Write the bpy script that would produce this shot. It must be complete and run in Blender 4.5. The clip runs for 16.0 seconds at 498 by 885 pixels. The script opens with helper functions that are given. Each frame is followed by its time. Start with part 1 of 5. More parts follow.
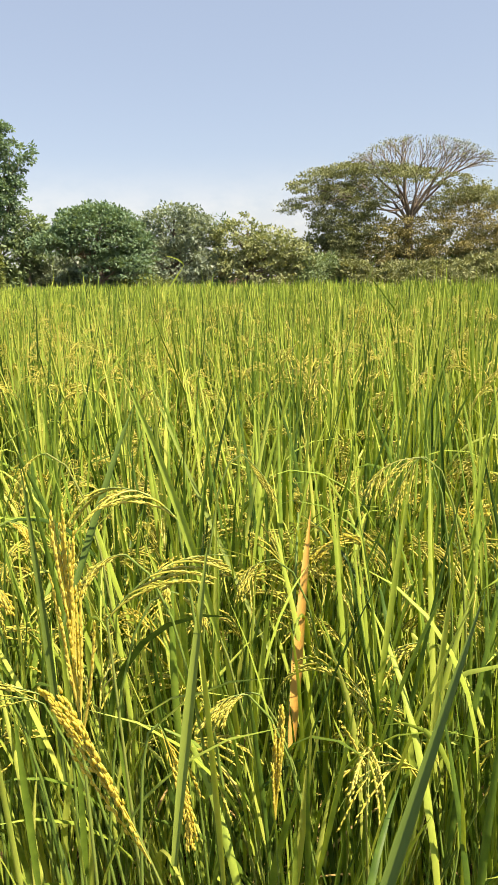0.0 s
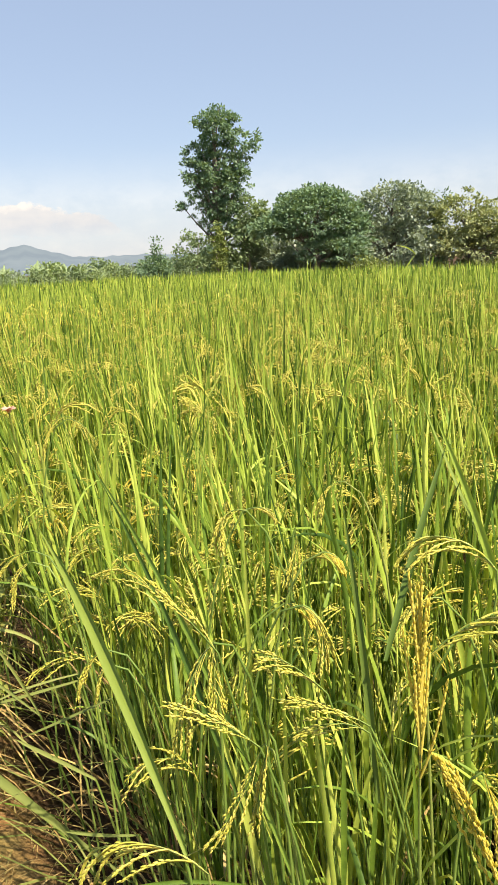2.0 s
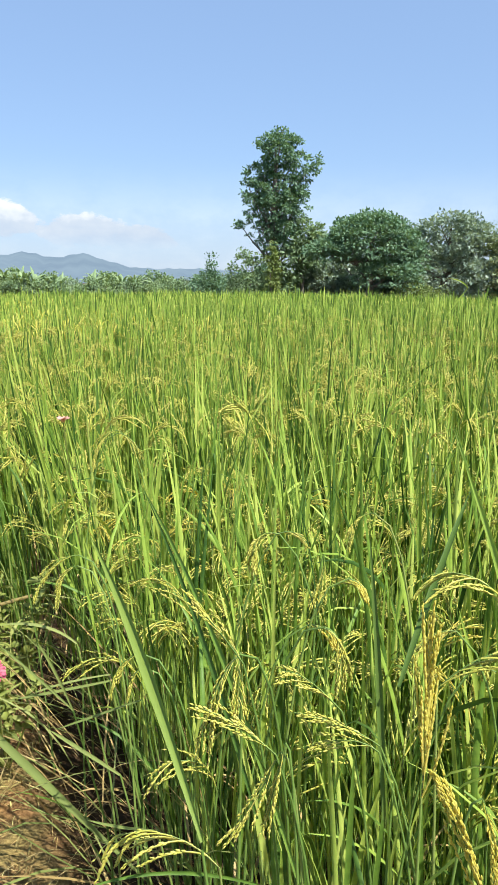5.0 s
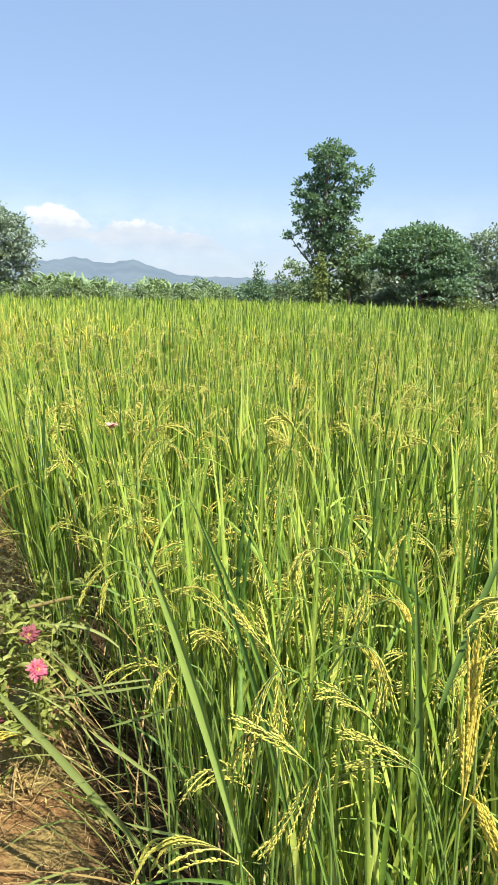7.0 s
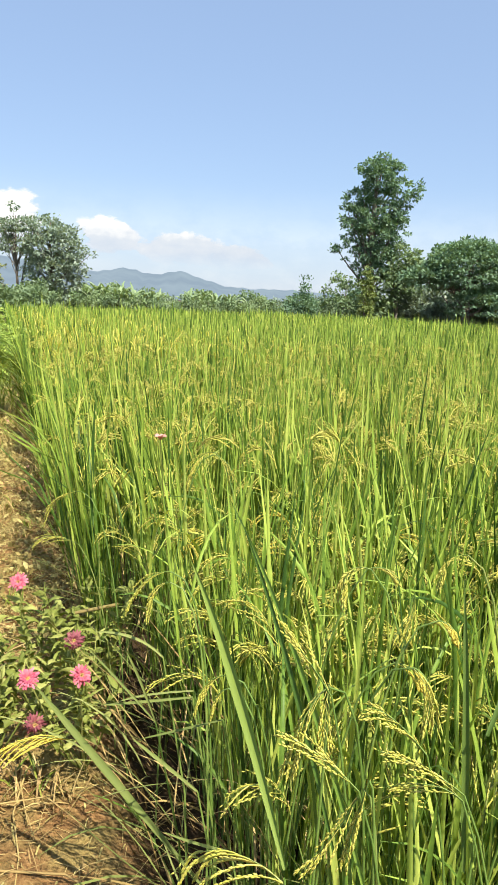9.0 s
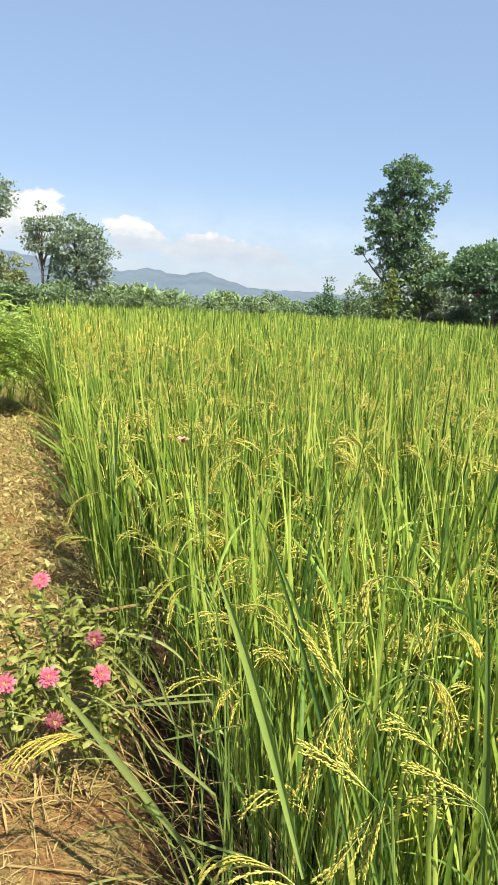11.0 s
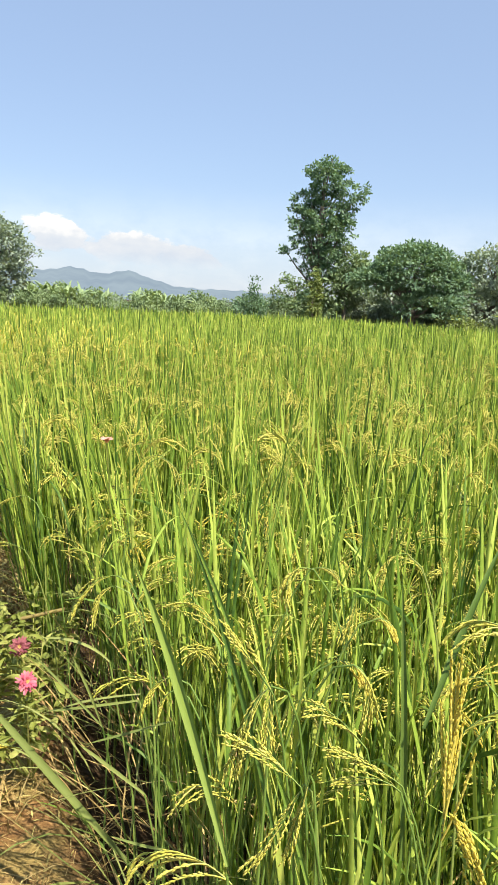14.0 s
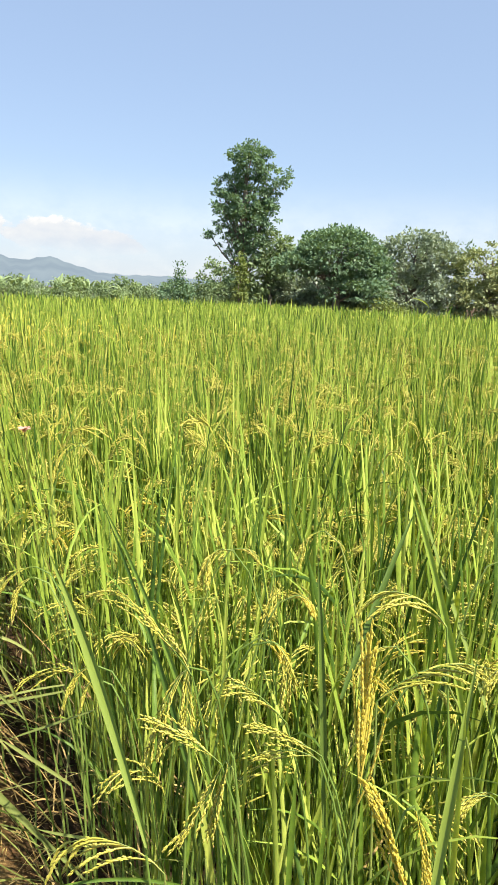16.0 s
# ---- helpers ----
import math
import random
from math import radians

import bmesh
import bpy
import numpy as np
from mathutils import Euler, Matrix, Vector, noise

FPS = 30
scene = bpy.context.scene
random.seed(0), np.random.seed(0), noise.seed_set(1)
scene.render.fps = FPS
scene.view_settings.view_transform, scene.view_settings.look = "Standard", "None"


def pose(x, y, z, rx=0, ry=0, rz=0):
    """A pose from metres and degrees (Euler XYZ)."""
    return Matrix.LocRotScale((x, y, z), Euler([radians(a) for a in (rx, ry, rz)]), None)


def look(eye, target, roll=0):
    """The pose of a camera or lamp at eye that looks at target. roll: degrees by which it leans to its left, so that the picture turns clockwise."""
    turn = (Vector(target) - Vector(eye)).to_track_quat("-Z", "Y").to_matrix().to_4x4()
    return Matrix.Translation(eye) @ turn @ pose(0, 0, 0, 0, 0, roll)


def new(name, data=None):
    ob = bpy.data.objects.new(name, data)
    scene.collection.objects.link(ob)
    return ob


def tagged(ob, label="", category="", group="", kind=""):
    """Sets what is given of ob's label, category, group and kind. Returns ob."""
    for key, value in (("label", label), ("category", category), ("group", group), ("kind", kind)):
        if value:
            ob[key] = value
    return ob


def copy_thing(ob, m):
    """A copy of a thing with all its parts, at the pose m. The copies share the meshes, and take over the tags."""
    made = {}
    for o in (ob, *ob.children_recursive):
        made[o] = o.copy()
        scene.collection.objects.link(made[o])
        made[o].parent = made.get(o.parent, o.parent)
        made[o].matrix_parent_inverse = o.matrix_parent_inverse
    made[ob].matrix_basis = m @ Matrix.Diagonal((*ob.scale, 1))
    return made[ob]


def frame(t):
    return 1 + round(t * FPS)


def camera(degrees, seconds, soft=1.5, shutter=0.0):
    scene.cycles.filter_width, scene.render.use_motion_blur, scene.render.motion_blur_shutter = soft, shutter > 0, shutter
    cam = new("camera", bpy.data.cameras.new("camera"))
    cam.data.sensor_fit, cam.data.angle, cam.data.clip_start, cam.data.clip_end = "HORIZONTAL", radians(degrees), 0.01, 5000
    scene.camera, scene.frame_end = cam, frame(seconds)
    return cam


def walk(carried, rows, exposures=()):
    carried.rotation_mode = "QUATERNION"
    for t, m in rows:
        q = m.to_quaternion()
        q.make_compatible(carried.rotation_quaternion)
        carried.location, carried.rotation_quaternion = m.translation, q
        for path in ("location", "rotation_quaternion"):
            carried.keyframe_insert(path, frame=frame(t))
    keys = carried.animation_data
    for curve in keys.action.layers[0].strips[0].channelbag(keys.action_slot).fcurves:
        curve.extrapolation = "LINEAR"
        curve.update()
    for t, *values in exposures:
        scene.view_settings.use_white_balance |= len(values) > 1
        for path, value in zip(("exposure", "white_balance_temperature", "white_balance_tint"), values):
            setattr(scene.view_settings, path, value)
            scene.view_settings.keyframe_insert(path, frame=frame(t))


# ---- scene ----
cam = camera(39.2, 16.0, soft=1.5)
PATH = [
    (0, (0.659, 0.548, 1.36), (1.095, 2.444, 0.896), -1.4),
    (0.5, (0.624, 0.563, 1.391), (1.016, 2.48, 0.974), -1.0),
    (1, (0.576, 0.567, 1.409), (0.785, 2.491, 0.904), -1.9),
    (1.5, (0.539, 0.554, 1.443), (0.548, 2.523, 1.091), -4.1),
    (2, (0.517, 0.536, 1.455), (0.372, 2.468, 0.96), -2.9),
    (2.5, (0.514, 0.509, 1.457), (0.307, 2.429, 0.936), -2.5),
    (3, (0.517, 0.492, 1.466), (0.34, 2.418, 0.956), -0.2),
    (3.5, (0.514, 0.489, 1.472), (0.306, 2.413, 0.965), 1.0),
    (4, (0.52, 0.476, 1.483), (0.256, 2.408, 1.037), 0.1),
    (6.5, (0.528, 0.46, 1.492), (0.245, 2.39, 1.049), 1.8),
    (7, (0.516, 0.452, 1.499), (0.139, 2.37, 1.079), 1.9),
    (7.5, (0.51, 0.449, 1.5), (0.087, 2.36, 1.091), 2.1),
    (8, (0.509, 0.449, 1.501), (0.059, 2.355, 1.097), 2.2),
    (8.5, (0.504, 0.444, 1.506), (0.026, 2.345, 1.113), 2.7),
    (9, (0.505, 0.44, 1.508), (0.008, 2.338, 1.116), 2.7),
    (11.5, (0.5, 0.434, 1.519), (-0.058, 2.315, 1.129), 3.4),
    (12, (0.504, 0.432, 1.52), (-0.003, 2.33, 1.147), 3.2),
    (12.5, (0.507, 0.433, 1.517), (0.034, 2.34, 1.144), 3.4),
    (13, (0.512, 0.43, 1.517), (0.089, 2.347, 1.134), 3.5),
    (13.5, (0.513, 0.43, 1.517), (0.11, 2.349, 1.125), 3.2),
    (14, (0.518, 0.429, 1.517), (0.159, 2.359, 1.133), 3.1),
    (14.5, (0.526, 0.431, 1.515), (0.192, 2.362, 1.117), 2.6),
    (15, (0.538, 0.437, 1.512), (0.296, 2.38, 1.104), 2.5),
    (15.5, (0.542, 0.437, 1.511), (0.35, 2.384, 1.096), 2.4),
    (16, (0.543, 0.431, 1.513), (0.382, 2.381, 1.099), 2.5),
]
walk(cam, [(t, look(eye, target, roll)) for t, eye, target, roll in PATH],
     exposures=[(0.0, 0.97, 8250, 16), (1.5, 0.96, 8000, 15), (2.0, 0.92, 7700, 14), (2.5, 0.82, 6180, 8), (4.0, 0.79, 6150, 8), (6.5, 0.88, 6310, 9),
                (7.5, 0.91, 6600, 9), (9.0, 0.88, 6680, 10), (11.5, 0.82, 6660, 10), (13.5, 0.89, 6820, 11), (16.0, 0.98, 7050, 11)])


# ---- world, sun ----
SUN_EL, SUN_AZ = 55.0, 132.0   # degrees; azimuth clockwise from +y
SUN_DIR = Vector((math.sin(radians(SUN_AZ)) * math.cos(radians(SUN_EL)),
                  math.cos(radians(SUN_AZ)) * math.cos(radians(SUN_EL)), math.sin(radians(SUN_EL))))
world = bpy.data.worlds.new("sky")
scene.world = world
world.use_nodes = True
wn, wl = world.node_tree.nodes, world.node_tree.links
wn.clear()
sky = wn.new("ShaderNodeTexSky")
sky.sky_type, sky.sun_disc = "NISHITA", False
sky.sun_elevation, sky.sun_rotation = radians(SUN_EL), radians(SUN_AZ)
sky.air_density, sky.dust_density, sky.ozone_density = 1.0, 0.5, 2.0
wbg = wn.new("ShaderNodeBackground")
wbg.inputs["Strength"].default_value = 0.124
wout = wn.new("ShaderNodeOutputWorld")
haze = wn.new("ShaderNodeMix")
haze.data_type = "RGBA"
haze.inputs["Factor"].default_value = 0.66
haze.inputs["B"].default_value = (1.60, 2.28, 3.55, 1)
wl.new(sky.outputs["Color"], haze.inputs["A"])
wl.new(haze.outputs["Result"], wbg.inputs["Color"])
wl.new(wbg.outputs["Background"], wout.inputs["Surface"])
sun_data = bpy.data.lights.new("sun", "SUN")
sun_data.energy, sun_data.angle, sun_data.color = 5.0, radians(0.5), (1.0, 0.95, 0.86)
sun = new("sun", sun_data)
sun.matrix_world = look(SUN_DIR * 50, (0, 0, 0))


# ---- materials ----
# the straight border between path and paddy: a point, the way along, the way into the paddy
EDGE_P, EDGE_D, EDGE_N = np.array([-0.165, 2.02]), np.array([-0.568, 0.823]), np.array([0.823, 0.568])


def material(name):
    m = bpy.data.materials.new(name)
    m.use_nodes = True
    m.node_tree.nodes.clear()
    return m, m.node_tree.nodes, m.node_tree.links


def node(nodes, kind, **inputs):
    n = nodes.new(kind)
    for key, value in inputs.items():
        n.inputs[key.replace("_", " ")].default_value = value
    return n


def ramp(nodes, stops):
    n = nodes.new("ShaderNodeValToRGB")
    el = n.color_ramp.elements
    while len(el) < len(stops):
        el.new(0.5)
    for e, (p, c) in zip(el, stops):
        e.position, e.color = p, (*c, 1)
    return n


def plant_material(name, stops, rough=0.45, through_light=0.35, grain=60.0, bump=0.15, spec=0.4, island=0.62, patch=0.16):
    """Thin plant matter: colour varies from piece to piece and along each, some light passes through."""
    m, n, l = material(name)
    geo, info = n.new("ShaderNodeNewGeometry"), n.new("ShaderNodeObjectInfo")
    add = n.new("ShaderNodeMath")
    add.operation = "ADD"
    frac = n.new("ShaderNodeMath")
    frac.operation = "FRACT"
    l.new(geo.outputs["Random Per Island"], add.inputs[0])
    l.new(info.outputs["Random"], add.inputs[1])
    l.new(add.outputs[0], frac.inputs[0])
    tex = n.new("ShaderNodeTexCoord")
    noi = node(n, "ShaderNodeTexNoise", Scale=grain, Detail=3.0)
    big = node(n, "ShaderNodeTexNoise", Scale=1.3, Detail=2.0)
    l.new(tex.outputs["Object"], noi.inputs["Vector"])
    l.new(geo.outputs["Position"], big.inputs["Vector"])
    mix = n.new("ShaderNodeMath")
    mix.operation = "MULTIPLY_ADD"
    mix.inputs[1].default_value = island
    l.new(frac.outputs[0], mix.inputs[0])
    mix2 = n.new("ShaderNodeMath")
    mix2.operation = "MULTIPLY_ADD"
    mix2.inputs[1].default_value = 0.22
    l.new(noi.outputs["Fac"], mix2.inputs[0])
    mix3 = n.new("ShaderNodeMath")
    mix3.operation = "MULTIPLY"
    mix3.inputs[1].default_value = patch
    l.new(big.outputs["Fac"], mix3.inputs[0])
    l.new(mix3.outputs[0], mix2.inputs[2])
    l.new(mix2.outputs[0], mix.inputs[2])
    col = ramp(n, stops)
    l.new(mix.outputs[0], col.inputs["Fac"])
    bs = node(n, "ShaderNodeBsdfPrincipled", Roughness=rough)
    bs.inputs["Specular IOR Level"].default_value = spec
    l.new(col.outputs["Color"], bs.inputs["Base Color"])
    if bump:
        bmp = node(n, "ShaderNodeBump", Strength=bump, Distance=0.002)
        l.new(noi.outputs["Fac"], bmp.inputs["Height"])
        l.new(bmp.outputs["Normal"], bs.inputs["Normal"])
    out = n.new("ShaderNodeOutputMaterial")
    if through_light:
        tr = n.new("ShaderNodeBsdfTranslucent")
        warm = n.new("ShaderNodeMix")
        warm.data_type, warm.blend_type = "RGBA", "MULTIPLY"
        warm.inputs["Factor"].default_value = 1.0
        warm.inputs["B"].default_value = (1.35, 1.25, 0.55, 1)
        l.new(col.outputs["Color"], warm.inputs["A"])
        l.new(warm.outputs["Result"], tr.inputs["Color"])
        ms = n.new("ShaderNodeMixShader")
        ms.inputs["Fac"].default_value = through_light
        l.new(bs.outputs[0], ms.inputs[1])
        l.new(tr.outputs[0], ms.inputs[2])
        l.new(ms.outputs[0], out.inputs["Surface"])
    else:
        l.new(bs.outputs[0], out.inputs["Surface"])
    return m


M_LEAF = plant_material("rice_leaf", [(0.2, (0.042, 0.095, 0.018)), (0.38, (0.15, 0.25, 0.037)), (0.6, (0.35, 0.46, 0.074)), (0.85, (0.49, 0.54, 0.125))], 0.48, 0.25, spec=0.24)
M_BROAD = plant_material("broad_rice_leaf", [(0.1, (0.14, 0.205, 0.036)), (0.5, (0.22, 0.29, 0.05)), (0.9, (0.34, 0.39, 0.08))], 0.55, 0.22, 30.0, spec=0.25)
M_DARK = plant_material("dark_rice_leaf", [(0.1, (0.06, 0.11, 0.02)), (0.5, (0.09, 0.15, 0.027)), (0.9, (0.14, 0.20, 0.04))], 0.55, 0.15, 30.0, spec=0.2)
M_DULL = plant_material("fading_rice_leaf", [(0.1, (0.13, 0.17, 0.045)), (0.5, (0.21, 0.245, 0.07)), (0.9, (0.32, 0.34, 0.12))], 0.65, 0.2, 30.0, spec=0.12)
M_STEM = plant_material("rice_stem", [(0.0, (0.10, 0.18, 0.03)), (0.6, (0.19, 0.29, 0.06)), (1.0, (0.34, 0.33, 0.10))], 0.5, 0.15)
M_GRAIN = plant_material("rice_grain", [(0.1, (0.32, 0.34, 0.046)), (0.5, (0.52, 0.485, 0.082)), (0.9, (0.67, 0.59, 0.15))], 0.5, 0.12, 200.0)
M_RIPE = plant_material("ripe_grain", [(0.0, (0.57, 0.50, 0.075)), (0.5, (0.68, 0.60, 0.11)), (1.0, (0.76, 0.67, 0.18))], 0.5, 0.38, 200.0)
M_RUST = plant_material("rust_leaf", [(0.0, (0.50, 0.26, 0.05)), (1.0, (0.70, 0.42, 0.10))], 0.6, 0.2)
M_STRAW = plant_material("dry_straw", [(0.0, (0.19, 0.12, 0.045)), (0.5, (0.40, 0.28, 0.10)), (1.0, (0.62, 0.48, 0.20))], 0.7, 0.1)
M_LITTER = plant_material("dry_litter", [(0.1, (0.15, 0.10, 0.03)), (0.5, (0.35, 0.285, 0.09)), (0.9, (0.57, 0.49, 0.19))], 0.75, 0.1)
M_WEED = plant_material("weed_leaf", [(0.0, (0.10, 0.16, 0.02)), (0.5, (0.20, 0.26, 0.03)), (1.0, (0.34, 0.34, 0.06))], 0.5, 0.3)
M_FRESH = plant_material("fresh_leaf", [(0.0, (0.10, 0.18, 0.03)), (0.5, (0.27, 0.39, 0.07)), (1.0, (0.50, 0.58, 0.15))], 0.5, 0.35)
M_ZLEAF = plant_material("zinnia_leaf", [(0.0, (0.09, 0.12, 0.025)), (0.5, (0.23, 0.265, 0.055)), (1.0, (0.46, 0.46, 0.15))], 0.6, 0.25, spec=0.2)
M_PINK = plant_material("pink_petal", [(0.0, (0.42, 0.06, 0.12)), (0.5, (0.58, 0.13, 0.20)), (1.0, (0.68, 0.25, 0.28))], 0.55, 0.2, 90.0)
M_FADED = plant_material("faded_petal", [(0.0, (0.16, 0.035, 0.05)), (0.6, (0.27, 0.07, 0.085)), (1.0, (0.34, 0.16, 0.12))], 0.65, 0.2, 90.0)
M_PALE = plant_material("pale_pink_petal", [(0.0, (0.56, 0.26, 0.22)), (1.0, (0.70, 0.44, 0.36))], 0.6, 0.25, 90.0)
M_DISC = plant_material("flower_centre", [(0.0, (0.60, 0.34, 0.10)), (1.0, (0.72, 0.50, 0.22))], 0.6, 0.0, 300.0)
M_TREE = plant_material("tree_leaf", [(0.0, (0.075, 0.13, 0.09)), (0.5, (0.145, 0.24, 0.145)), (1.0, (0.28, 0.40, 0.235))], 0.42, 0.3, 3.0, 0.0, spec=0.2, island=0.26, patch=0.55)
M_TREE_Y = plant_material("yellowing_tree_leaf", [(0.0, (0.14, 0.18, 0.09)), (0.5, (0.27, 0.32, 0.165)), (1.0, (0.45, 0.48, 0.26))], 0.5, 0.25, 3.0, 0.0, spec=0.12, island=0.26, patch=0.55)
M_TREE_B = plant_material("brownish_tree_leaf", [(0.0, (0.11, 0.135, 0.07)), (0.5, (0.23, 0.265, 0.13)), (1.0, (0.38, 0.40, 0.21))], 0.5, 0.2, 3.0, 0.0, spec=0.12, island=0.26, patch=0.55)
M_BUSH = plant_material("bush_leaf", [(0.0, (0.09, 0.14, 0.085)), (0.5, (0.19, 0.27, 0.14)), (1.0, (0.33, 0.42, 0.23))], 0.5, 0.25, 3.0, 0.0, spec=0.12, island=0.26, patch=0.55)
M_HEDGE = plant_material("hedge_leaf", [(0.0, (0.13, 0.19, 0.10)), (0.5, (0.25, 0.34, 0.17)), (1.0, (0.40, 0.48, 0.26))], 0.5, 0.25, 3.0, 0.0, spec=0.12, island=0.26, patch=0.55)
M_VINE = plant_material("vine_leaf", [(0.0, (0.12, 0.18, 0.05)), (1.0, (0.30, 0.36, 0.12))], 0.5, 0.3, 3.0, 0.0)
M_TREE_O = plant_material("withered_tree_leaf", [(0.0, (0.13, 0.135, 0.065)), (0.5, (0.28, 0.26, 0.12)), (1.0, (0.43, 0.39, 0.19))], 0.55, 0.2, 3.0, 0.0, spec=0.12, island=0.26, patch=0.55)
M_TREE_G = plant_material("greyish_tree_leaf", [(0.0, (0.13, 0.18, 0.145)), (0.5, (0.24, 0.31, 0.24)), (1.0, (0.37, 0.45, 0.35))], 0.42, 0.3, 3.0, 0.0, spec=0.35, island=0.26, patch=0.55)
M_BARK = plant_material("bark", [(0.0, (0.10, 0.08, 0.06)), (1.0, (0.24, 0.20, 0.16))], 0.85, 0.0, 8.0, 0.5)


def ground_material():
    m, n, l = material("soil")
    geo = n.new("ShaderNodeNewGeometry")
    fine = node(n, "ShaderNodeTexNoise", Scale=45.0, Detail=6.0, Roughness=0.65)
    mid = node(n, "ShaderNodeTexNoise", Scale=5.0, Detail=4.0)
    big = node(n, "ShaderNodeTexNoise", Scale=0.35, Detail=3.0)
    big2 = node(n, "ShaderNodeTexNoise", Scale=1.1, Detail=5.0)
    for t in (fine, mid, big, big2):
        l.new(geo.outputs["Position"], t.inputs["Vector"])
    soil = ramp(n, [(0.28, (0.12, 0.062, 0.026)), (0.5, (0.32, 0.175, 0.066)), (0.72, (0.52, 0.31, 0.125))])
    l.new(fine.outputs["Fac"], soil.inputs["Fac"])
    litter = ramp(n, [(0.3, (0.18, 0.125, 0.04)), (0.7, (0.46, 0.34, 0.12))])
    l.new(fine.outputs["Fac"], litter.inputs["Fac"])
    mask = ramp(n, [(0.45, (0, 0, 0)), (0.62, (1, 1, 1))])
    l.new(mid.outputs["Fac"], mask.inputs["Fac"])
    mx = n.new("ShaderNodeMix")
    mx.data_type = "RGBA"
    l.new(mask.outputs["Color"], mx.inputs["Factor"])
    l.new(soil.outputs["Color"], mx.inputs["A"])
    l.new(litter.outputs["Color"], mx.inputs["B"])
    ln = n.new("ShaderNodeVectorMath")
    ln.operation = "LENGTH"
    l.new(geo.outputs["Position"], ln.inputs[0])
    far = n.new("ShaderNodeMapRange")
    far.inputs["From Min"].default_value, far.inputs["From Max"].default_value = 6.0, 12.0
    l.new(ln.outputs["Value"], far.inputs["Value"])
    meadow = ramp(n, [(0.3, (0.07, 0.11, 0.025)), (0.5, (0.16, 0.19, 0.05)), (0.7, (0.30, 0.27, 0.10))])
    turf = n.new("ShaderNodeMix")
    turf.inputs["Factor"].default_value = 0.5
    l.new(big.outputs["Fac"], turf.inputs["A"])
    l.new(fine.outputs["Fac"], turf.inputs["B"])
    l.new(turf.outputs["Result"], meadow.inputs["Fac"])
    mx2 = n.new("ShaderNodeMix")
    mx2.data_type = "RGBA"
    across = n.new("ShaderNodeVectorMath")
    across.operation = "DOT_PRODUCT"
    across.inputs[1].default_value = (EDGE_N[0], EDGE_N[1], 0)
    l.new(geo.outputs["Position"], across.inputs[0])
    wobble = n.new("ShaderNodeMath")
    wobble.operation = "MULTIPLY_ADD"
    wobble.inputs[1].default_value = 2.4
    l.new(big2.outputs["Fac"], wobble.inputs[0])
    l.new(across.outputs["Value"], wobble.inputs[2])
    verge = n.new("ShaderNodeMapRange")
    verge.inputs["From Min"].default_value, verge.inputs["From Max"].default_value = 0.75, 0.15
    l.new(wobble.outputs[0], verge.inputs["Value"])
    most = n.new("ShaderNodeMath")
    most.operation = "MAXIMUM"
    l.new(far.outputs["Result"], most.inputs[0])
    l.new(verge.outputs["Result"], most.inputs[1])
    l.new(most.outputs[0], mx2.inputs["Factor"])
    l.new(mx.outputs["Result"], mx2.inputs["A"])
    l.new(meadow.outputs["Color"], mx2.inputs["B"])
    # damp paddy mud, with the shade at the crop's foot painted in as well
    damp_and_shade = n.new("ShaderNodeMapRange")
    damp_and_shade.inputs["From Min"].default_value, damp_and_shade.inputs["From Max"].default_value = 0.90, 1.06
    l.new(across.outputs["Value"], damp_and_shade.inputs["Value"])
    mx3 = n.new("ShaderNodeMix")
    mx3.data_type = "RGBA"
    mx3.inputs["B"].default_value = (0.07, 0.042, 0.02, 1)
    l.new(damp_and_shade.outputs["Result"], mx3.inputs["Factor"])
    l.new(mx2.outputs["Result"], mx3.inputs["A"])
    bs = node(n, "ShaderNodeBsdfPrincipled", Roughness=0.95)
    bs.inputs["Specular IOR Level"].default_value = 0.15
    l.new(mx3.outputs["Result"], bs.inputs["Base Color"])
    bmp = node(n, "ShaderNodeBump", Strength=1.0, Distance=0.035)
    l.new(fine.outputs["Fac"], bmp.inputs["Height"])
    l.new(bmp.outputs["Normal"], bs.inputs["Normal"])
    out = n.new("ShaderNodeOutputMaterial")
    l.new(bs.outputs[0], out.inputs["Surface"])
    return m


M_SOIL = ground_material()


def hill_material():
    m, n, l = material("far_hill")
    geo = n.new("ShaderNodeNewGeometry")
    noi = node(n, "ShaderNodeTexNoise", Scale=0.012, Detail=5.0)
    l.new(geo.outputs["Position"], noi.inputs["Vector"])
    # distance haze is painted into this blue-grey, which glows instead of taking light
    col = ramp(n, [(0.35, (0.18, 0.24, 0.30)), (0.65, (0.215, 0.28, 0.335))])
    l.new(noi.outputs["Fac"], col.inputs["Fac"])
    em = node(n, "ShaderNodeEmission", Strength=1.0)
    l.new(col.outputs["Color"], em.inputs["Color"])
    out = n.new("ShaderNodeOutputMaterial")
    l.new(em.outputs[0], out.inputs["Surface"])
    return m


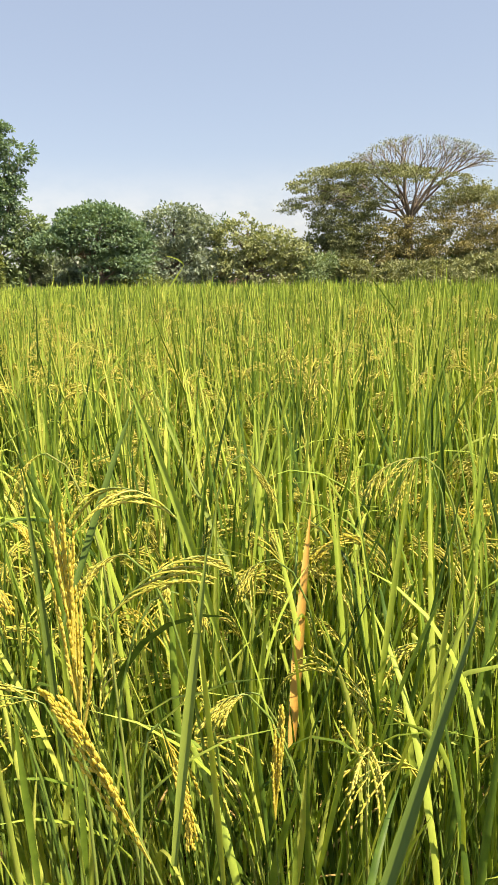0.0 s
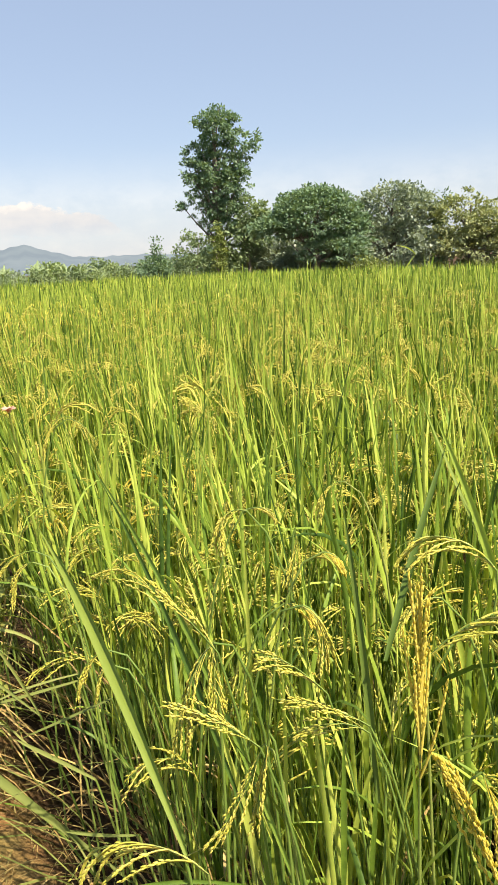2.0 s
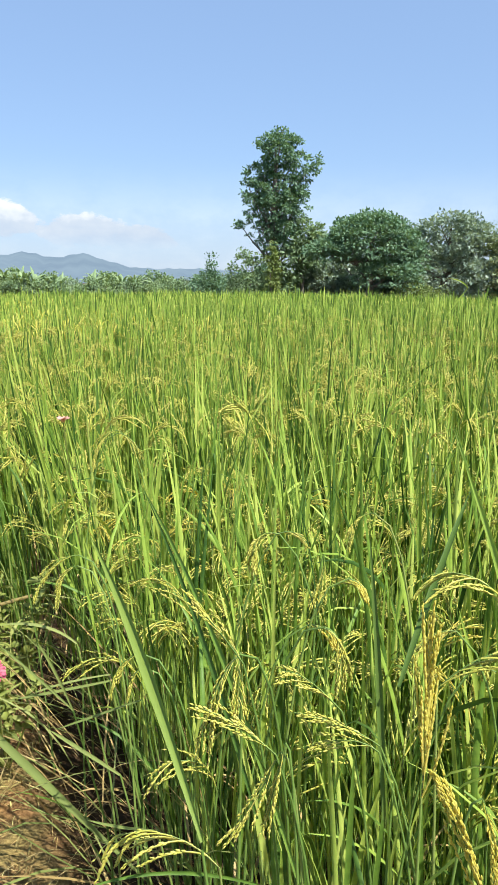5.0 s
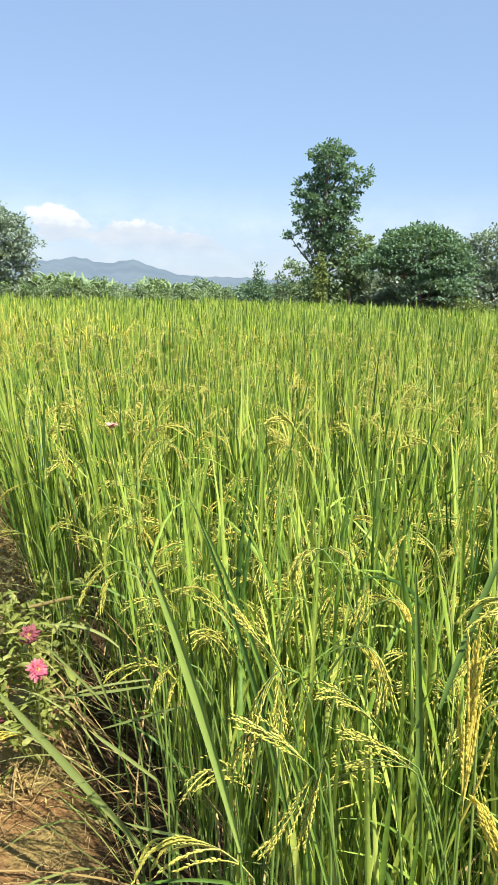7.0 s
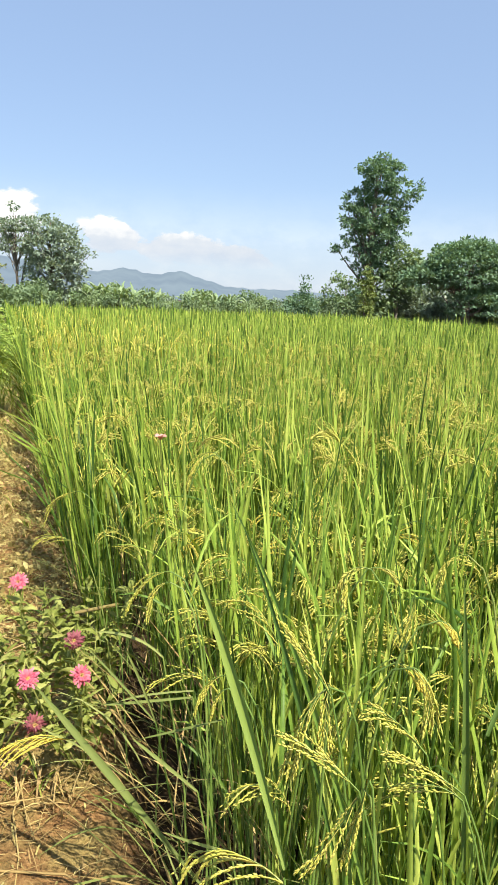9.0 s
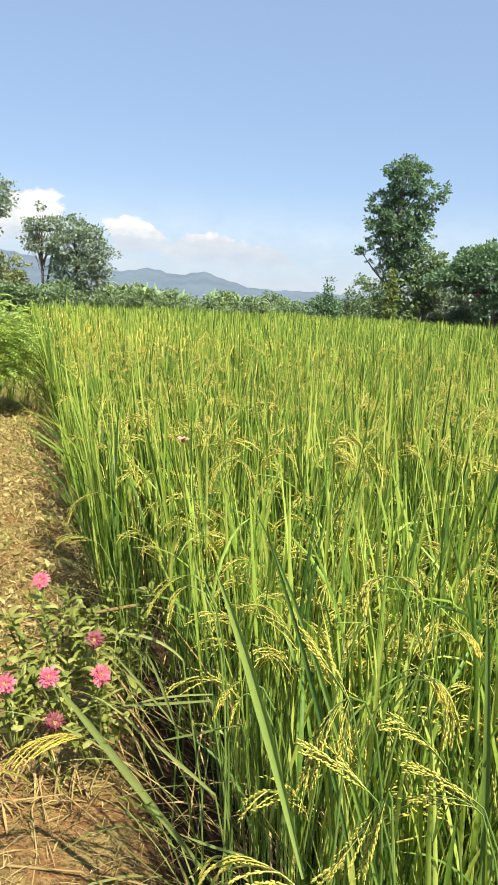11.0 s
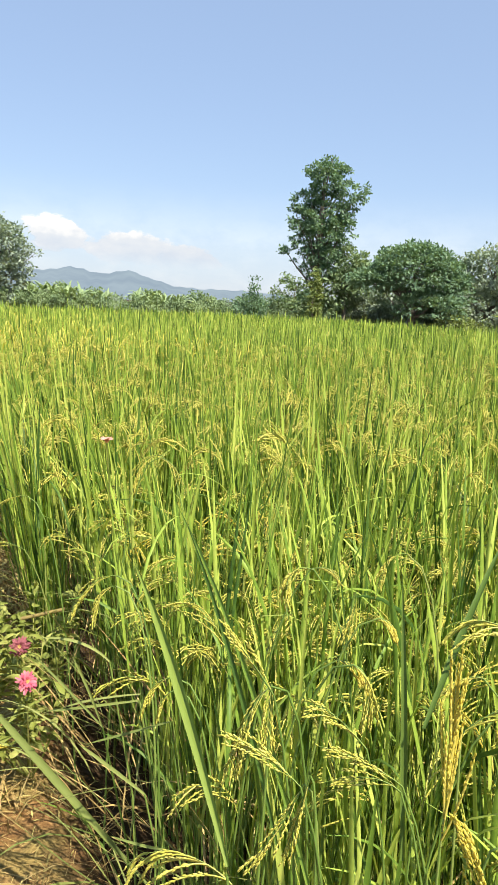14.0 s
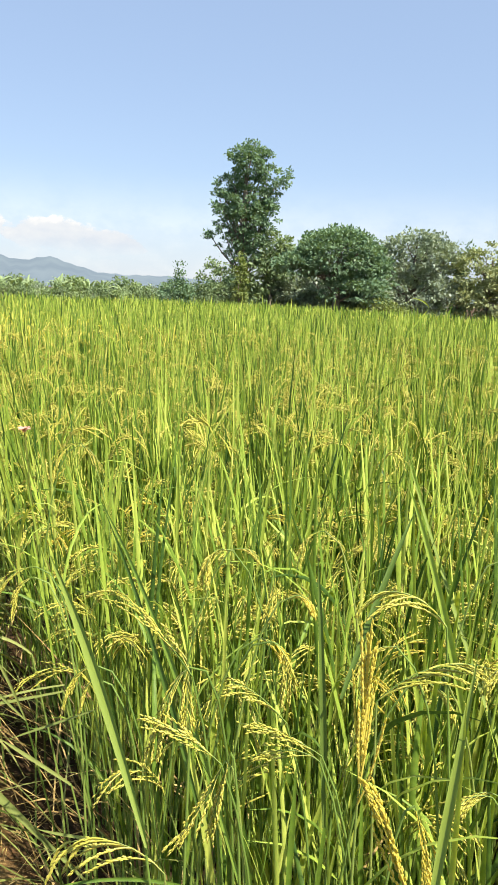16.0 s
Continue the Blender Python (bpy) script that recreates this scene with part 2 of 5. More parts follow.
def cloud_material():
    """Cumulus on a far sheet of sky. UV: azimuth and elevation in degrees."""
    m, n, l = material("cumulus")
    uv = n.new("ShaderNodeUVMap")
    flat = n.new("ShaderNodeMapping")
    flat.inputs["Scale"].default_value = (0.75, 1.25, 1.0)
    l.new(uv.outputs["UV"], flat.inputs["Vector"])
    n1 = node(n, "ShaderNodeTexNoise", Scale=0.5, Detail=8.0, Roughness=0.58)
    l.new(flat.outputs["Vector"], n1.inputs["Vector"])
    sep = n.new("ShaderNodeSeparateXYZ")
    l.new(uv.outputs["UV"], sep.inputs[0])

    def math_node(op, a, b=None, c=None):
        k = n.new("ShaderNodeMath")
        k.operation = op
        for i, v in enumerate((a, b, c)):
            if v is None:
                continue
            if isinstance(v, (int, float)):
                k.inputs[i].default_value = v
            else:
                l.new(v, k.inputs[i])
        return k.outputs[0]

    body = None
    for a, e, ra, re in ((-41, 4.8, 5.5, 2.8), (-34.6, 5.4, 4.2, 2.0), (-26.2, 4.5, 2.5, 1.45), (-20.6, 3.9, 3.6, 1.35), (-16.4, 3.4, 3.2, 1.1), (-49, 4.5, 6, 3.5)):
        da = math_node("DIVIDE", math_node("SUBTRACT", sep.outputs[0], a), ra)
        de = math_node("DIVIDE", math_node("SUBTRACT", sep.outputs[1], e), re)
        d = math_node("SQRT", math_node("ADD", math_node("MULTIPLY", da, da), math_node("MULTIPLY", de, de)))
        puff = math_node("SUBTRACT", 1.0, d)
        body = puff if body is None else math_node("SMOOTH_MAX", body, puff, 0.12)
    rough = math_node("MULTIPLY_ADD", n1.outputs["Fac"], 1.9, -0.98)
    dens = math_node("ADD", body, rough)
    mr = n.new("ShaderNodeMapRange")
    mr.interpolation_type = "SMOOTHSTEP"
    mr.inputs["From Min"].default_value, mr.inputs["From Max"].default_value = -0.08, 0.20
    l.new(dens, mr.inputs["Value"])
    # thin veil of haze low over the hills
    veil = n.new("ShaderNodeMapRange")
    veil.interpolation_type = "SMOOTHSTEP"
    veil.inputs["From Min"].default_value, veil.inputs["From Max"].default_value = 9.5, 0.0
    veil.inputs["To Min"].default_value, veil.inputs["To Max"].default_value = 0.0, 0.58
    l.new(sep.outputs[1], veil.inputs["Value"])
    base = n.new("ShaderNodeMapRange")
    base.interpolation_type = "SMOOTHSTEP"
    base.inputs["From Min"].default_value, base.inputs["From Max"].default_value = 2.4, 3.8
    base.inputs["To Min"].default_value, base.inputs["To Max"].default_value = 0.55, 0.96
    l.new(sep.outputs[1], base.inputs["Value"])
    alpha = math_node("MAXIMUM", math_node("MULTIPLY", mr.outputs[0], base.outputs[0]), veil.outputs[0])
    shade = ramp(n, [(0.15, (0.37, 0.42, 0.49)), (0.5, (0.43, 0.465, 0.51)), (0.85, (0.61, 0.61, 0.60))])
    high = n.new("ShaderNodeMapRange")
    high.inputs["From Min"].default_value, high.inputs["From Max"].default_value = 3.2, 5.6
    l.new(sep.outputs[1], high.inputs["Value"])
    l.new(math_node("MULTIPLY_ADD", high.outputs["Result"], 0.55, math_node("MULTIPLY_ADD", n1.outputs["Fac"], 1.3, -0.42)), shade.inputs["Fac"])
    em = node(n, "ShaderNodeEmission", Strength=1.0)
    l.new(shade.outputs["Color"], em.inputs["Color"])
    tr = n.new("ShaderNodeBsdfTransparent")
    ms = n.new("ShaderNodeMixShader")
    l.new(alpha, ms.inputs["Fac"])
    l.new(tr.outputs[0], ms.inputs[1])
    l.new(em.outputs[0], ms.inputs[2])
    out = n.new("ShaderNodeOutputMaterial")
    l.new(ms.outputs[0], out.inputs["Surface"])
    return m


# ---- mesh tools ----
rng = np.random.default_rng(7)


class Pieces:
    """Collects vertices, quads and triangles, each with a material slot, into one mesh."""

    def __init__(self):
        self.v, self.q, self.t, self.qm, self.tm, self.n = [], [], [], [], [], 0

    def add(self, v, quads=None, tris=None, slot=0):
        v = np.asarray(v, float).reshape(-1, 3)
        if quads is not None and len(quads):
            self.q.append(np.asarray(quads, int).reshape(-1, 4) + self.n)
            self.qm.append(np.full(len(self.q[-1]), slot))
        if tris is not None and len(tris):
            self.t.append(np.asarray(tris, int).reshape(-1, 3) + self.n)
            self.tm.append(np.full(len(self.t[-1]), slot))
        self.v.append(v)
        self.n += len(v)
        return self

    def mesh(self, name, *mats):
        me = bpy.data.meshes.new(name)
        v = np.concatenate(self.v)
        q = np.concatenate(self.q) if self.q else np.zeros((0, 4), int)
        t = np.concatenate(self.t) if self.t else np.zeros((0, 3), int)
        me.vertices.add(len(v))
        me.vertices.foreach_set("co", v.astype(np.float32).ravel())
        loops = np.concatenate([q.ravel(), t.ravel()]).astype(np.int32)
        me.loops.add(len(loops))
        me.loops.foreach_set("vertex_index", loops)
        total = np.concatenate([np.full(len(q), 4), np.full(len(t), 3)]).astype(np.int32)
        me.polygons.add(len(total))
        me.polygons.foreach_set("loop_start", (np.cumsum(total) - total).astype(np.int32))
        me.polygons.foreach_set("loop_total", total)
        me.polygons.foreach_set("material_index", np.concatenate(self.qm + self.tm).astype(np.int32))
        me.polygons.foreach_set("use_smooth", np.ones(len(total), bool))
        me.update(calc_edges=True)
        me.validate()
        for m in mats:
            me.materials.append(m)
        return me


def part(name, pieces, mats, parent, label=""):
    """Links the pieces as one mesh object under a thing or a part."""
    me = pieces if isinstance(pieces, bpy.types.Mesh) else pieces.mesh(name, *(mats if isinstance(mats, (list, tuple)) else [mats]))
    ob = new(name, me)
    ob.parent = parent
    return tagged(ob, label=label)


def thing(name, m, label, category, group="", kind=""):
    ob = new(name)
    ob.empty_display_size = 0.1
    ob.matrix_world = m
    return tagged(ob, label, category, group, kind)


def ribbons(base, length, az, th0, th1, width, seg, across=2, power=1.6, twist=None, fold=0.25, profile=((0, .15, .45, .8, 1), (.5, .85, 1, .6, .03))):
    """Blades: they rise from base at th0 from the upright, bend to th1 towards az, and taper."""
    base = np.asarray(base, float).reshape(-1, 3)
    k = len(base)
    length, az, th0, th1, width = [np.broadcast_to(np.asarray(a, float), (k,)) for a in (length, az, th0, th1, width)]
    twist = np.zeros(k) if twist is None else np.broadcast_to(twist, (k,))
    s = np.linspace(0, 1, seg + 1)
    mid = (s[1:] + s[:-1]) / 2
    th = th0[:, None] + (th1 - th0)[:, None] * mid ** power
    step = length[:, None] / seg
    run = np.concatenate([np.zeros((k, 1)), np.cumsum(np.sin(th) * step, 1)], 1)
    rise = np.concatenate([np.zeros((k, 1)), np.cumsum(np.cos(th) * step, 1)], 1)
    ca, sa = np.cos(az)[:, None], np.sin(az)[:, None]
    centre = np.stack([base[:, :1] + run * ca, base[:, 1:2] + run * sa, base[:, 2:] + rise], -1)
    thv = th0[:, None] + (th1 - th0)[:, None] * s ** power
    normal = np.stack([np.cos(thv) * ca, np.cos(thv) * sa, -np.sin(thv)], -1)
    perp = np.stack([-sa + 0 * thv, ca + 0 * thv, 0 * thv], -1)
    tw = twist[:, None, None] * (0.4 + s[None, :, None])
    side = perp * np.cos(tw) + normal * np.sin(tw)
    up = normal * np.cos(tw) - perp * np.sin(tw)
    w = (width[:, None] * np.interp(s, *profile)[None])[..., None] / 2
    if across == 2:
        v = np.stack([centre - side * w, centre + side * w], 2)
    else:
        v = np.stack([centre - side * w, centre - up * w * fold * 2, centre + side * w], 2)
    n = v.shape[2]
    idx = np.arange(k * (seg + 1) * n).reshape(k, seg + 1, n)
    quads = np.stack([idx[:, :-1, :-1], idx[:, :-1, 1:], idx[:, 1:, 1:], idx[:, 1:, :-1]], -1).reshape(-1, 4)
    return v.reshape(-1, 3), quads


def arc_blade(p0, p1, p2, width, seg=12, face=(-0.55, -0.75, 0.25), fold=0.3, profile=((0, .1, .35, .75, 1), (.55, .8, 1, .62, .03))):
    """One blade along a bow from p0 over p1 to p2, its broad side towards face."""
    p0, p1, p2 = (np.array(p, float) for p in (p0, p1, p2))
    s = np.linspace(0, 1, seg + 1)[:, None]
    c = (1 - s) ** 2 * p0 + 2 * s * (1 - s) * p1 + s ** 2 * p2
    tan = np.gradient(c, axis=0)
    tan /= np.linalg.norm(tan, axis=1)[:, None]
    side = np.cross(tan, np.array(face, float))
    side /= np.linalg.norm(side, axis=1)[:, None]
    up = np.cross(side, tan)
    w = (width * np.interp(s[:, 0], *profile))[:, None] / 2
    v = np.stack([c - side * w, c - up * w * fold * 2, c + side * w], 1)
    idx = np.arange((seg + 1) * 3).reshape(seg + 1, 3)
    quads = np.stack([idx[:-1, :-1], idx[:-1, 1:], idx[1:, 1:], idx[1:, :-1]], -1).reshape(-1, 4)
    return v.reshape(-1, 3), quads


def unit(v):
    return v / np.maximum(np.linalg.norm(v, axis=-1, keepdims=True), 1e-9)


def grains(at, way, length, width, sides=4, plump=True):
    """Seeds: spindles along way."""
    at, way = np.asarray(at, float).reshape(-1, 3), unit(np.asarray(way, float).reshape(-1, 3))
    k = len(at)
    length, width = np.broadcast_to(length, (k,))[:, None], np.broadcast_to(width, (k,))[:, None]
    a = unit(np.cross(way, np.array([0.31, 0.52, 0.79])))
    b = np.cross(way, a)
    ang = np.arange(sides) * 2 * np.pi / sides
    rings = ((0.3, 1.0), (0.68, 0.85)) if plump else ((0.45, 1.0),)
    cols = [at]
    for s, f in rings:
        for g in ang:
            cols.append(at + way * length * s + (a * np.cos(g) + b * np.sin(g)) * width * f / 2)
    cols.append(at + way * length)
    v = np.stack(cols, 1)
    m = v.shape[1]
    tris, quads = [], []
    for i in range(sides):
        j = (i + 1) % sides
        tris.append((0, 1 + j, 1 + i))
        last = 1 + sides * (len(rings) - 1)
        tris.append((last + i, last + j, m - 1))
        if plump:
            quads.append((1 + i, 1 + j, 1 + sides + j, 1 + sides + i))
    off = (np.arange(k) * m)[:, None, None]
    t = (np.array(tris)[None] + off).reshape(-1, 3)
    q = (np.array(quads)[None] + off).reshape(-1, 4) if plump else None
    return v.reshape(-1, 3), q, t


def tube(points, radii, sides=6):
    """A tapered round stick along points."""
    p = np.asarray(points, float)
    tan = unit(np.gradient(p, axis=0))
    ref = np.array([0.2, 0.1, 0.97]) if abs(tan[:, 2]).mean() < 0.8 else np.array([1.0, 0.13, 0.05])
    a = unit(np.cross(tan, ref))
    b = np.cross(tan, a)
    ang = np.arange(sides) * 2 * np.pi / sides
    r = np.broadcast_to(radii, (len(p),))[:, None, None]
    v = p[:, None] + r * (a[:, None] * np.cos(ang)[None, :, None] + b[:, None] * np.sin(ang)[None, :, None])
    idx = np.arange(len(p) * sides).reshape(len(p), sides)
    nxt = np.roll(idx, -1, 1)
    quads = np.stack([idx[:-1], nxt[:-1], nxt[1:], idx[1:]], -1).reshape(-1, 4)
    return v.reshape(-1, 3), quads


def panicle(r, base, az, length, th0, th1, branches=9, per=15, seed_len=0.0100, plump=False, stalks=True, spread=0.4, sides=4, thick=0.0031, droop=0.5, core=0.0015, bow=None):
    """An ear of rice: an arching axis (or the bow of three points), drooping side branches and seeds on them."""
    out = Pieces()
    seg = 10
    s = np.linspace(0, 1, seg + 1)
    th = th0 + (th1 - th0) * ((s[1:] + s[:-1]) / 2) ** 1.3
    way = np.stack([np.sin(th) * math.cos(az), np.sin(th) * math.sin(az), np.cos(th)], 1)
    axis = np.concatenate([[base], base + np.cumsum(way * length / seg, 0)])
    if bow is not None:
        b0, b1, b2 = (np.array(p, float) for p in bow)
        axis = (1 - s[:, None]) ** 2 * b0 + 2 * s[:, None] * (1 - s[:, None]) * b1 + s[:, None] ** 2 * b2
        way = unit(np.diff(axis, axis=0))
        length = float(np.linalg.norm(np.diff(axis, axis=0), axis=1).sum())
        az = math.atan2(*(b2 - b0)[[1, 0]])
    if stalks and core < 0.002:
        out.add(*tube(axis, np.linspace(0.0013, 0.0005, seg + 1), 3), slot=1)
    at, dirs = [], []
    side = np.array([-math.sin(az), math.cos(az), 0])
    for i in range(branches):
        f = 0.04 + 0.74 * i / branches
        k = min(int(f * seg), seg - 1)
        p = axis[k] + (axis[k + 1] - axis[k]) * (f * seg - k)
        sign = 1 if i % 2 else -1
        d = unit(way[k] + side * sign * spread * r.uniform(0.15, 1.0) + r.normal(0, 0.10, 3))
        ln = length * r.uniform(0.42, 0.60) * (1.1 - 0.55 * f)
        if bow is not None:
            ln = min(ln, length * (1.0 - f) * r.uniform(0.8, 1.05))
        pts = [p]
        for j in range(per):
            d = unit(d + (np.array([0, 0, -1.6]) * droop + (way[min(k + 3, seg - 1)] - d) * 0.8) / per)
            pts.append(pts[-1] + d * ln / per)
            if j > per * 0.2:
                at.append(pts[-1] + unit(np.cross(d, side + np.array([0.1, 0.1, 0.3]))) * 0.35 * thick * (1 if j % 2 else -1))
                dirs.append(d + r.normal(0, 0.14, 3))
        if stalks:
            out.add(*tube(pts[::3], core, 3), slot=0)
    for p in axis[-4:]:
        at.append(p)
        dirs.append(way[-1] + r.normal(0, 0.15, 3))
    at, dirs = np.array(at), np.array(dirs)
    v, q, t = grains(at, dirs, seed_len * r.uniform(0.85, 1.15, len(at)), thick * r.uniform(0.85, 1.15, len(at)), sides, plump)
    out.add(v, q, t, 0)
    return out


# ---- ground: one sheet, the paddy a little lower than the earth path ----


def inside(x, y):
    """Metres from the path's edge into the paddy."""
    return (x - EDGE_P[0]) * EDGE_N[0] + (y - EDGE_P[1]) * EDGE_N[1]


def ground_z(x, y):
    v = inside(x, y)
    step = np.clip((v + 0.12) / 0.25, 0, 1)
    return -0.07 * step * step * (3 - 2 * step)


def lumps(x, y):
    return 0.012 * np.sin(7.1 * x + 1.3) * np.sin(6.3 * y + 0.4) + 0.008 * np.sin(17 * x + 5 * y) * np.sin(13 * y - 6 * x) + 0.004 * np.sin(41 * x + 3) * np.sin(37 * y)


def build_ground():
    a = np.sinh(np.linspace(-9.2, 9.2, 71)) * 0.75
    a = np.sort(np.concatenate([a, np.linspace(-2.5, 2.5, 90)]))
    gx, gy = np.meshgrid(a - 0.5, a + 2.2, indexing="ij")
    near = np.exp(-((gx + 0.5) ** 2 + (gy - 2.2) ** 2) / 60)
    z = ground_z(gx, gy) + lumps(gx, gy) * near
    n = len(a)
    idx = np.arange(n * n).reshape(n, n)
    quads = np.stack([idx[:-1, :-1], idx[1:, :-1], idx[1:, 1:], idx[:-1, 1:]], -1).reshape(-1, 4)
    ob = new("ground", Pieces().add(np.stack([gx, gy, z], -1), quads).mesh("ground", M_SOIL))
    tagged(ob, "bare brown earth with trodden straw beside the paddy", "ground", kind="structure")


build_ground()


# ---- far hills and cumulus ----
def build_hills():
    az = np.linspace(-75, 60, 271)
    el = np.interp(az, [-75, -50, -40, -35, -29.4, -27.7, -26.1, -23.4, -21.7, -19.5, -18, -16, -13, -8, 0, 15, 60],
                   [2.0, 3.6, 3.3, 2.6, 1.9, 1.85, 2.25, 1.8, 2.25, 1.6, 1.2, 1.08, 1.12, 0.9, 0.5, 0.3, 0.3])
    el = el + 0.03 * np.sin(az * 2.9) + 0.015 * np.sin(az * 7.3 + 1) + 0.012 * np.sin(az * 17)
    rows = []
    for dist, f in ((1350, -0.1), (1500, 0.35), (1650, 0.7), (1800, 1.0), (2100, 0.3)):
        h = np.tan(np.radians(el)) * dist * f + 1.5
        h = h + (0.9 - abs(f - 0.5)) * 4 * np.sin(az * 5.1 + dist)
        rows.append(np.stack([np.sin(np.radians(az + 0.8)) * dist, np.cos(np.radians(az + 0.8)) * dist, h], -1))
    v = np.array(rows)
    idx = np.arange(v.shape[0] * v.shape[1]).reshape(v.shape[:2])
    quads = np.stack([idx[:-1, :-1], idx[:-1, 1:], idx[1:, 1:], idx[1:, :-1]], -1).reshape(-1, 4)
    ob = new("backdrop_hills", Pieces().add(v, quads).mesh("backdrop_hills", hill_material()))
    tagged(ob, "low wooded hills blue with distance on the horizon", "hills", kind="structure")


def build_clouds():
    az, el = np.linspace(-80, 20, 41), np.linspace(-1, 16, 12)
    ga, ge = np.meshgrid(np.radians(az), np.radians(el), indexing="ij")
    R = 3800
    v = np.stack([np.sin(ga) * np.cos(ge) * R, np.cos(ga) * np.cos(ge) * R, np.sin(ge) * R + 1.5], -1)
    idx = np.arange(ga.size).reshape(ga.shape)
    quads = np.stack([idx[:-1, :-1], idx[1:, :-1], idx[1:, 1:], idx[:-1, 1:]], -1).reshape(-1, 4)
    me = Pieces().add(v, quads).mesh("backdrop_clouds", cloud_material())
    lay = me.uv_layers.new(name="UVMap")
    li = np.zeros(len(me.loops), np.int32)
    me.loops.foreach_get("vertex_index", li)
    uvs = np.stack([np.degrees(ga).ravel()[li], np.degrees(ge).ravel()[li]], -1)
    lay.data.foreach_set("uv", uvs.astype(np.float32).ravel())
    ob = new("backdrop_clouds", me)
    tagged(ob, "white cumulus clouds low over the hills", "clouds", kind="structure")


build_hills()
build_clouds()


# ---- trees ----
def leaf_cards(at, out, size, r, droop=0.3):
    """Small pointed leaves, each a kite of two triangles folded along its midrib."""
    k = len(at)
    way = unit(out + r.normal(0, 0.8, (k, 3)) + np.array([0, 0, -droop]))
    side = unit(np.cross(way, r.normal(0, 1, (k, 3)) * 0.7 + np.array([0, 0, 1.0])))
    up = np.cross(side, way)
    ln = (size * r.uniform(0.65, 1.35, k))[:, None]
    v = np.stack([at, at + way * ln * 0.5 + side * ln * 0.28 + up * ln * 0.06, at + way * ln, at + way * ln * 0.5 - side * ln * 0.28 + up * ln * 0.06], 1)
    i = np.arange(k)[:, None] * 4
    t = np.concatenate([i + np.array([[0, 1, 2]]), i + np.array([[0, 2, 3]])])
    return v.reshape(-1, 3), t


def crown(lobes, clumps, per, size, r, spread=0.32, shell=0.45, flat=1.0, low=-1.0):
    """Leaf clumps in the outer part of each lobe (x, y, z, rx, ry, rz), shares by volume. Returns pieces and clump centres."""
    lob = np.array(lobes, float)
    vol = lob[:, 3] * lob[:, 4] * lob[:, 5]
    pick = r.choice(len(lob), clumps, p=vol / vol.sum())
    d = unit(r.normal(0, 1, (clumps, 3)))
    d[:, 2] = np.where(d[:, 2] < low, -d[:, 2], d[:, 2])
    rad = (shell + (1 - shell) * r.uniform(0, 1, clumps) ** 0.5) * r.uniform(0.9, 1.08, clumps)
    c = lob[pick, :3] + d * rad[:, None] * lob[pick, 3:]
    at = np.repeat(c, per, 0) + np.clip(r.normal(0, 1, (clumps * per, 3)), -1.9, 1.9) * spread * np.array([1, 1, 0.5 * flat])
    out = np.repeat(d, per, 0) + r.normal(0, 0.3, (clumps * per, 3))
    return _leafy(at, out, size, r), c


def _leafy(at, out, size, r):
    v, t = leaf_cards(at, out, size, r)
    return Pieces().add(v, None, t)


def limb_points(p, q, r, sag=0.12, n=6):
    p, q = np.array(p, float), np.array(q, float)
    s = np.linspace(0, 1, n)[:, None]
    ln = np.linalg.norm(q - p)
    mid = r.normal(0, abs(sag) * ln * 0.4, 3) + np.array([0, 0, -sag * ln])
    return p + (q - p) * s + mid * (4 * s * (1 - s)) * 0.5


def tree(name, x, y, trunk_top, trunk_r, lobes, clumps, per, size, leaf, label, seed, spread=0.32, shell=0.45, group="", limbs=16, category="tree", flat=1.0, low=-1.0):
    """A tapered trunk, limbs out to the leaf clumps and a crown of single leaves. Lobes are relative to the foot."""
    r = np.random.default_rng(seed)
    ob = thing(name, pose(x, y, -0.05), label, category, group)
    pts = np.array([[0, 0, 0], [0.05, 0.03, trunk_top * 0.3], [-0.08, 0, trunk_top * 0.62], [0, 0.05, trunk_top]])
    part("trunk", Pieces().add(*tube(pts, [trunk_r * 1.25, trunk_r, trunk_r * 0.75, trunk_r * 0.3], 8)), M_BARK, ob)
    leaves, centres = crown(lobes, clumps, per, size, r, spread, shell, flat, low)
    for c in centres[r.choice(len(centres), min(limbs, len(centres)), replace=False)]:
        f = np.clip(c[2] / trunk_top * r.uniform(0.45, 0.8), 0.25, 0.97)
        p = np.array([np.interp(f * trunk_top, pts[:, 2], pts[:, k]) for k in (0, 1)] + [f * trunk_top])
        part("branch", Pieces().add(*tube(limb_points(p, c, r), np.linspace(trunk_r * 0.35, trunk_r * 0.06, 6), 5)), M_BARK, ob)
    part("crown", leaves, leaf, ob)
    return ob


def shrub(x, y, rx, h, leaf, label, seed, clumps=90, per=16, size=0.24, spread=0.25, category="shrub", group="", name="shrub", low=0.05):
    """A bush: several thin stems and leaf clumps down to the ground."""
    r = np.random.default_rng(seed)
    ob = thing(name, pose(x, y, -0.03), label, category, group)
    lobes = [(0, 0, h * 0.45, rx, rx, h * 0.5)]
    for _ in range(4):
        lobes.append((r.uniform(-0.6, 0.6) * rx, r.uniform(-0.5, 0.5) * rx, h * r.uniform(0.3, 0.72), rx * r.uniform(0.35, 0.6), rx * 0.5, h * r.uniform(0.22, 0.3)))
    leaves, centres = crown(lobes, int(clumps * 1.35), int(per * 1.3), size * 0.82, r, spread * 0.8, 0.35)
    for c in centres[:: max(1, len(centres) // 6)][:6]:
        part("stem", Pieces().add(*tube(limb_points((c[0] * 0.15, c[1] * 0.15, 0), c, r, -0.1), np.linspace(0.035, 0.01, 6), 4)), M_BARK, ob)
    part("foliage", leaves, leaf, ob)
    return ob


